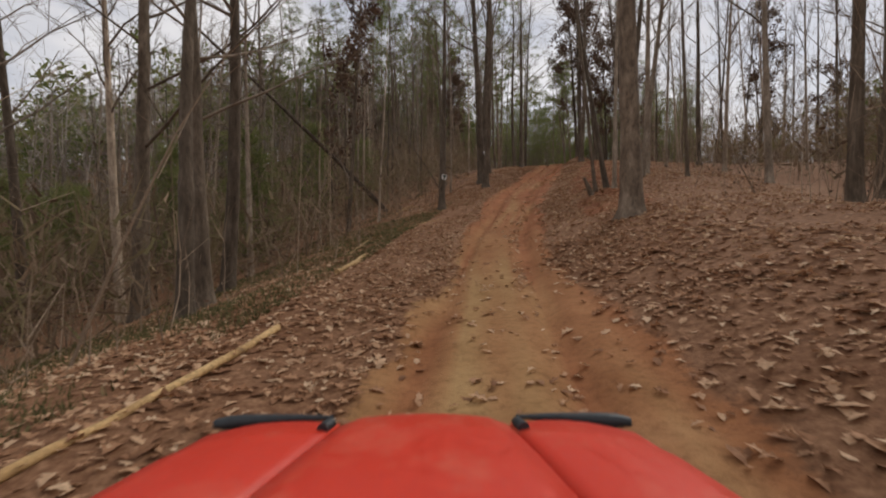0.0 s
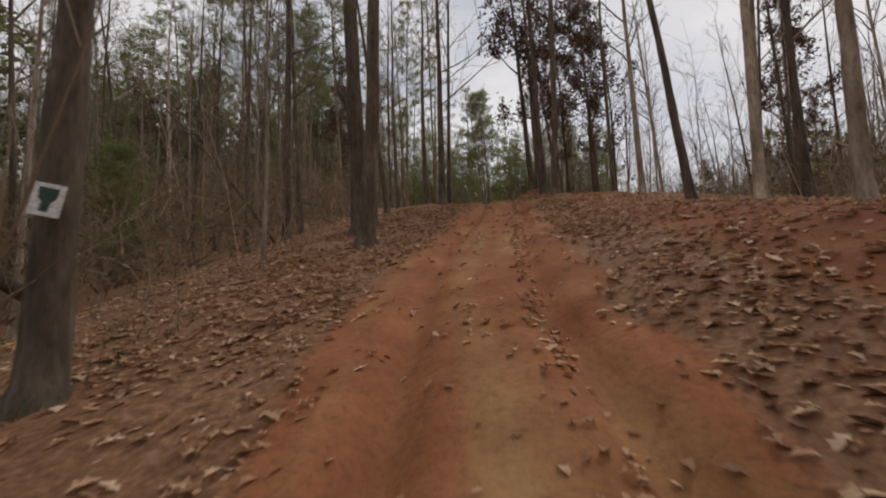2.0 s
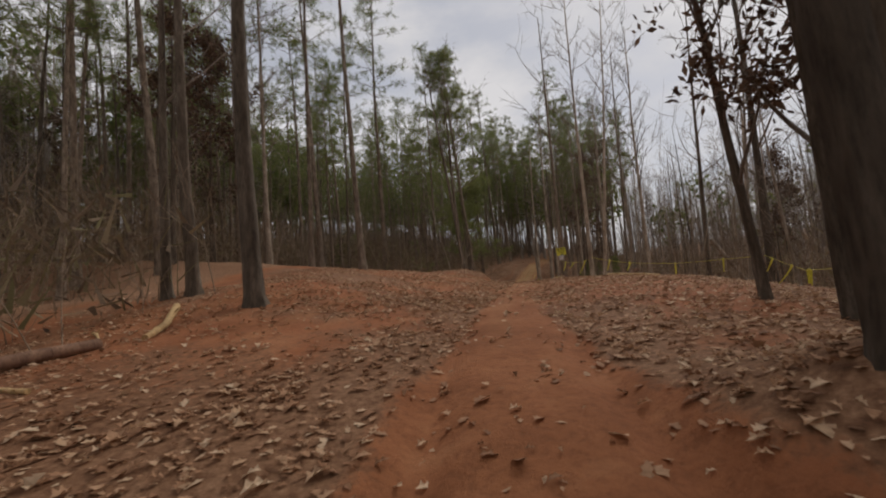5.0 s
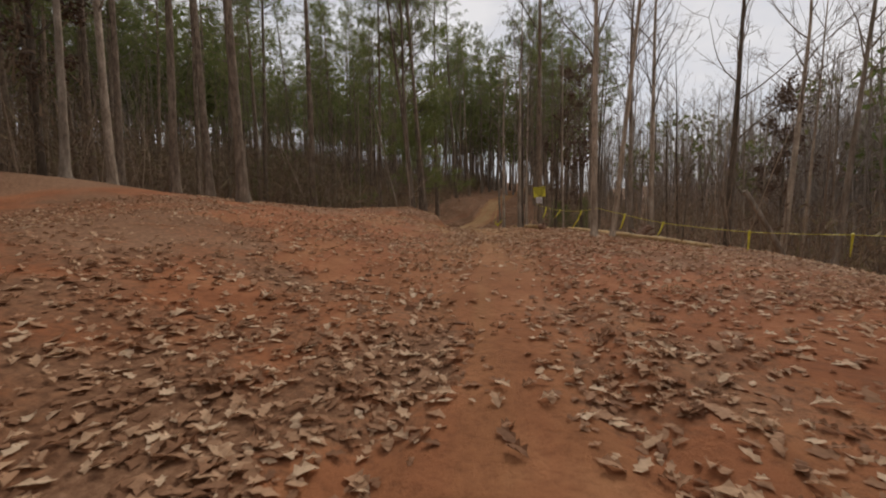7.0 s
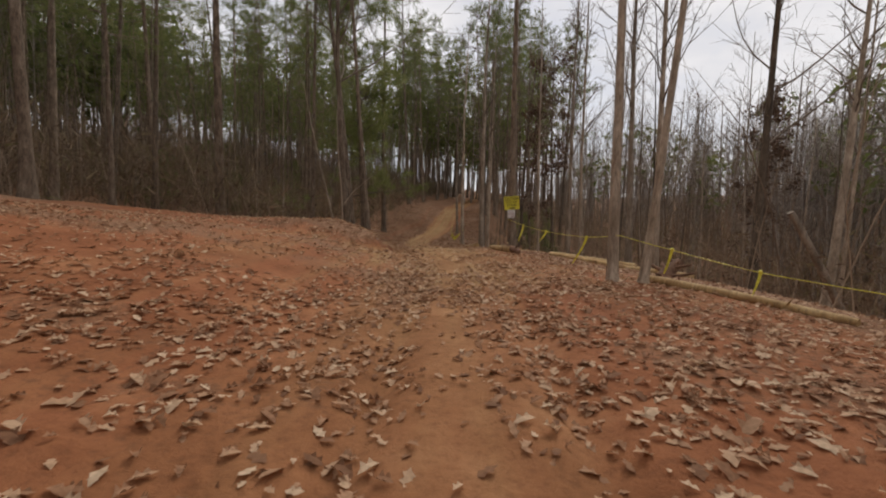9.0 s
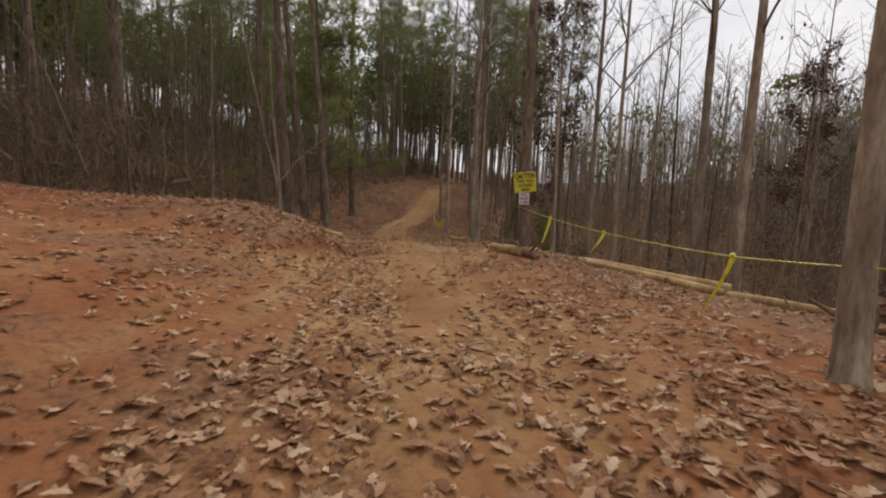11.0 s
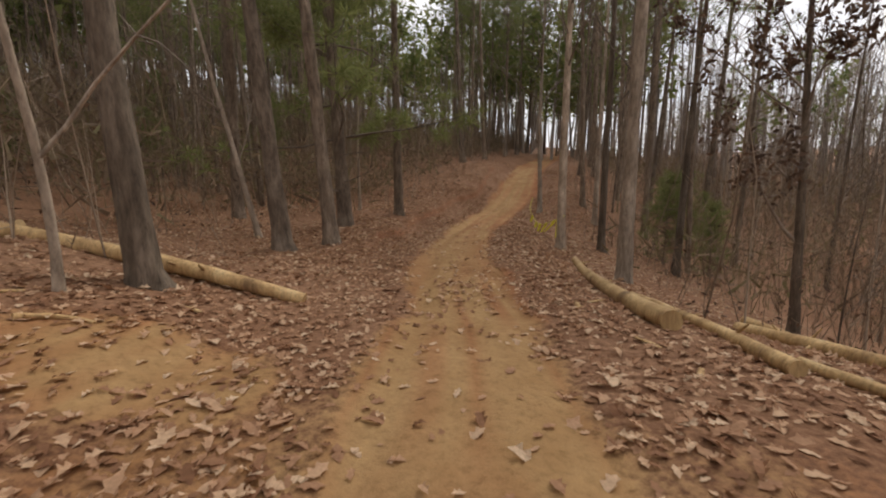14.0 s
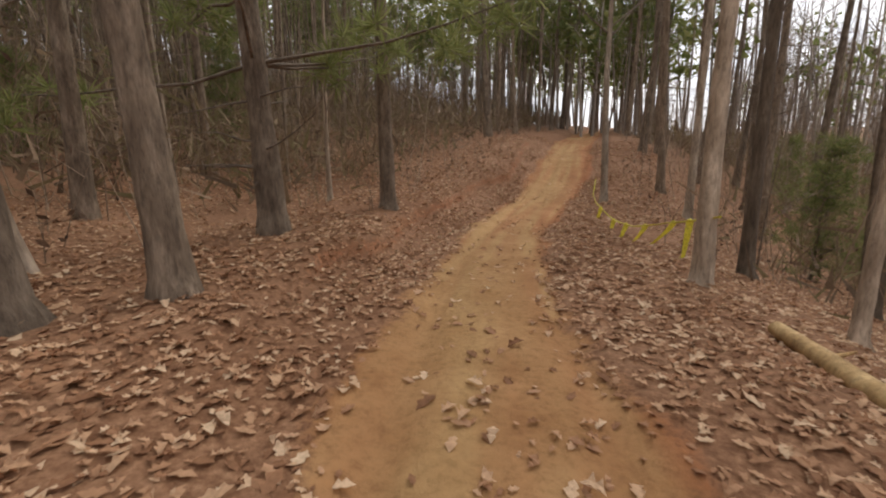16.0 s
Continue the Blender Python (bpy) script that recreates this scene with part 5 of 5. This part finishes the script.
PALE_LOG = "pale barkless log lying in the leaf litter beside the trail"
log("fallen_log", (0.22, 22.3), (0.72, 16.2), 0.08, 0.135, DEAD_WOOD, "long tan-brown log lying along the trail's edge", bow=0.14)
log("fallen_log", (0.95, 19.3), (1.35, 15.0), 0.06, 0.08, DEAD_WOOD, PALE_LOG)
log("fallen_log", (1.57, 15.4), (2.5, 13.4), 0.05, 0.07, DEAD_WOOD, PALE_LOG)
log("fallen_log", (1.25, 12.75), (1.87, 11.12), 0.1, 0.14, DEAD_WOOD, "pale barkless log with a torn red-brown end", sink=0.02)
log("torn_stump_end", (1.84, 11.2), (2.06, 10.62), 0.145, 0.07, DARK_WOOD, "splintered red-brown end of a broken log", stubs=4)
log("fallen_log", (3.6, 21.2), (5.2, 19.6), 0.1, 0.12, DEAD_WOOD, PALE_LOG)
log("fallen_log", (1.95, 17.5), (3.0, 15.0), 0.08, 0.1, DEAD_WOOD, "brown log lying down the slope")
log("fallen_log", (3.2, 10.75), (5.45, 9.0), 0.075, 0.09, DEAD_WOOD, "long pale log lying beside its twin at the wood's edge")
log("fallen_log", (3.1, 10.3), (5.0, 8.5), 0.06, 0.08, DEAD_WOOD, "long pale log lying beside its twin at the wood's edge")
log("fallen_log", (4.95, 8.35), (6.3, 7.2), 0.07, 0.08, DEAD_WOOD, PALE_LOG)
log("fallen_log", (3.75, 4.2), (5.4, 1.2), 0.08, 0.06, DEAD_WOOD, "thin pale log at the edge of the clearing")
log("fallen_log", (-9.0, 15.55), (-3.75, 16.2), 0.13, 0.09, DEAD_WOOD, "long pale barkless log lying among leaves under the pines", bow=0.03)
log("fallen_log", (-10.5, 17.6), (-8.2, 15.9), 0.08, 0.09, DEAD_WOOD, "weathered log at the edge of the clearing")
log("fallen_log", (-13.5, 18.5), (-10.8, 17.2), 0.09, 0.07, DEAD_WOOD, "weathered log at the edge of the clearing")
log("fallen_log", (8.3, -51.2), (7.3, -48.6), 0.03, 0.038, DEAD_WOOD, "pale pole lying in the leaves beside the trail")
log("fallen_log", (5.3, -45.6), (4.3, -43.6), 0.05, 0.05, DEAD_WOOD, "pale pole lying in the leaves beside the trail")
log("fallen_log", (-5.4, -18.4), (-4.9, -12.8), 0.1, 0.09, DARK_WOOD, "long grey log lying along the bank")
log("fallen_log", (-4.4, -12.5), (-5.8, -10.6), 0.05, 0.07, DEAD_WOOD, "short weathered log beside the clearing")
STICK = "dry branch lying on the ground"
for a, b, r in (((-5.2, 13.0), (-5.35, 14.1), 0.03), ((-4.75, 13.6), (-4.4, 13.95), 0.03), ((-2.1, 9.4), (-1.5, 9.7), 0.018), ((0.9, 6.4), (1.6, 6.1), 0.012), ((-1.6, -34.5), (-2.2, -31.8), 0.025), ((-1.2, -33.6), (-3.2, -32.5), 0.02),
                ((-2.4, -32.4), (-0.7, -33.2), 0.022), ((-7.5, -27.5), (-2.7, -27.2), 0.05), ((-3.4, -14.6), (-4.9, -14.2), 0.03), ((3.4, -43.2), (2.2, -40.8), 0.03), ((-6.2, -11.9), (-5.2, -12.7), 0.03)):
    log("fallen_branch", a, b, r, r * 0.5, DEAD_WOOD, STICK, "branch", 0.08, 0.0, None, 3, 3)
# dead stems that lean across the woods
log("leaning_dead_tree", (-4.3, -31.0), (-8.6, -40.0), 0.13, 0.06, BARK, "dead dark tree fallen slantwise against the others", "tree", 0.2, 0, (-5.6, 2.6), 5, 5)
log("leaning_dead_pole", (11.77, 8.78), (9.6, 8.5), 0.12, 0.09, PALE_BARK, "pale dead trunk leaning over the slope", "tree", 0.05, 0, (-1.75, 1.85), 6, 0)
log("bent_sapling", (-4.2, -25.2), (-6.6, -27.4), 0.05, 0.02, BARK, "dark sapling bent over in an arch", "tree", 0.5, 0, (-3.5, 0.7), 7, 3)
log("broken_stump", (8.2, -36.3), (7.95, -36.45), 0.1, 0.05, BARK, "dark broken stump leaning beside a thick tree", "stump", 0.02, 0, (land_at(8.2, -36.3) - 0.1, land_at(8.2, -36.3) + 0.6), 8, 4)
log("upturned_roots", (4.9, 5.9), (5.4, 6.1), 0.2, 0.1, DARK_WOOD, "torn up root mass beside the tape", "stump", 0.02, 0, (0.1, 0.55), 9, 9)


# ---- small things on the ground ----
def low_shrub(x, y, tall, seed):
    rnd = np.random.default_rng(seed)
    t = thing("low_shrub", "small green shrub growing beside a fallen log", "shrub", pose(x, y, land_at(x, y)))
    stems, leaves = Geo(), Geo()
    tips = []
    for _ in range(9):
        a = rnd.uniform(0, 6.28)
        line = wander((0, 0, -0.03), (0.6 * math.cos(a), 0.6 * math.sin(a), 1), tall * rnd.uniform(0.6, 1.1), 4, 0.15, rnd)
        stems.tube(line, [0.008, 0.006, 0.005, 0.004, 0.002], 4, False)
        tips += list(line[2:])
    hang_leaves(leaves, tips, rnd, 130, 0.07, 0.04)
    part("stems", stems, BRUSH, t)
    part("foliage", leaves, GRASS, t, "small olive green leaves")


low_shrub(3.4, 12.3, 0.5, 71)
low_shrub(3.75, 12.7, 0.35, 72)


def stone(x, y, r, seed):
    rnd = np.random.default_rng(seed)
    bm = bmesh.new()
    bmesh.ops.create_icosphere(bm, subdivisions=2, radius=r)
    for v in bm.verts:
        v.co *= 1 + rnd.normal(0, 0.08)
        v.co.z *= 0.6
    me = bpy.data.meshes.new("stone")
    bm.to_mesh(me)
    bm.free()
    me.materials.append(STONE)
    ob = new("stone", me)
    ob.matrix_world = pose(x, y, land_at(x, y) + 0.25 * r)
    tagged(ob, "small pale stone lying on the cut clay bank", "stone", "stones on the bank")


for i, (x, y, r) in enumerate(((-3.2, 10.26, 0.045), (-3.3, 9.98, 0.03), (-2.75, 9.7, 0.025), (-2.9, 10.6, 0.022), (-2.45, 10.05, 0.02), (-3.6, 10.4, 0.028))):
    stone(x, y, r, 80 + i)


def bark_strip(x, y, long, wide, turn):
    """A curved strip of bark shed by a log."""
    g = Geo()
    n, m = 7, 5
    rnd = np.random.default_rng(int(abs(x * 100)))
    top = []
    for i in range(n):
        for j in range(m):
            u, w = i / (n - 1) - 0.5, j / (m - 1) - 0.5
            top.append((w * wide * (1 - 1.2 * u * u) + rnd.normal(0, 0.004), u * long, 0.02 + 0.10 * wide * (1 - 4 * w * w) + rnd.normal(0, 0.003)))
    k = len(top)
    low = [(a, b, c - 0.012) for a, b, c in top]
    quad = []
    for i in range(n - 1):
        for j in range(m - 1):
            q = i * m + j
            quad += [(q, q + 1, q + m + 1, q + m), (k + q, k + q + m, k + q + m + 1, k + q + 1)]
    rim = list(range(m)) + [i * m + m - 1 for i in range(1, n)] + list(range(k - 2, k - m - 1, -1)) + [i * m for i in range(n - 2, 0, -1)]
    quad += [(b, a, k + a, k + b) for a, b in zip(rim, rim[1:] + rim[:1])]
    g.add(top + low, quad)
    ob = part("bark_strip", g, DEAD_WOOD)
    ob.matrix_world = pose(x, y, land_at(x, y), 3, 4, turn)
    tagged(ob, "pale strip of shed bark lying among the leaves", "bark", "shed bark")


for x, y, long, wide, turn in ((-0.17, 17.05, 0.42, 0.09, 8), (1.18, 10.49, 0.26, 0.06, -15), (0.1, 17.5, 0.3, 0.05, -60), (0.35, 15.6, 0.3, 0.06, 40), (0.55, 14.8, 0.22, 0.05, -25), (-4.3, 14.9, 0.3, 0.06, 70)):
    bark_strip(x, y, long, wide, turn)
for a, b, r in (((-2.85, 11.2), (-2.3, 11.0), 0.02), ((-2.6, 10.6), (-2.35, 10.1), 0.014), ((-3.3, 9.2), (-2.6, 9.5), 0.02), ((2.2, -39.8), (3.0, -37.6), 0.02)):
    log("fallen_branch", a, b, r, r * 0.5, DEAD_WOOD, STICK, "branch", 0.08, 0.0, None, 5, 3)


def grass_patch(count):
    """Short blades on the mossy flat below the climb."""
    rnd = np.random.default_rng(91)
    y = rnd.uniform(-54, -33, count)
    x = trail_x(y) - 3.0 - 8 * rnd.random(count) ** 1.3
    keep = rnd.random(count) < np.clip(0.5 + 0.9 * lumps(x, y, 1.6, 92), 0.05, 1)
    x, y = x[keep], y[keep]
    n = len(x)
    foot = np.stack([x, y, land(x, y)], -1)
    a = rnd.uniform(0, 6.28, n)
    side = np.stack([np.cos(a), np.sin(a), 0 * a], -1) * 0.008
    tip = foot + np.stack([rnd.normal(0, 0.035, n), rnd.normal(0, 0.035, n), rnd.uniform(0.04, 0.13, n)], -1)
    g = Geo()
    g.add(np.stack([foot - side, foot + side, tip], 1).reshape(-1, 3), np.arange(n * 3).reshape(-1, 3)[:, [0, 1, 2, 2]])
    tagged(new("grass", g.mesh("grass", GRASS, False)), "short olive grass and moss below the leafy bank", "grass", kind="stuff")


grass_patch(60000)
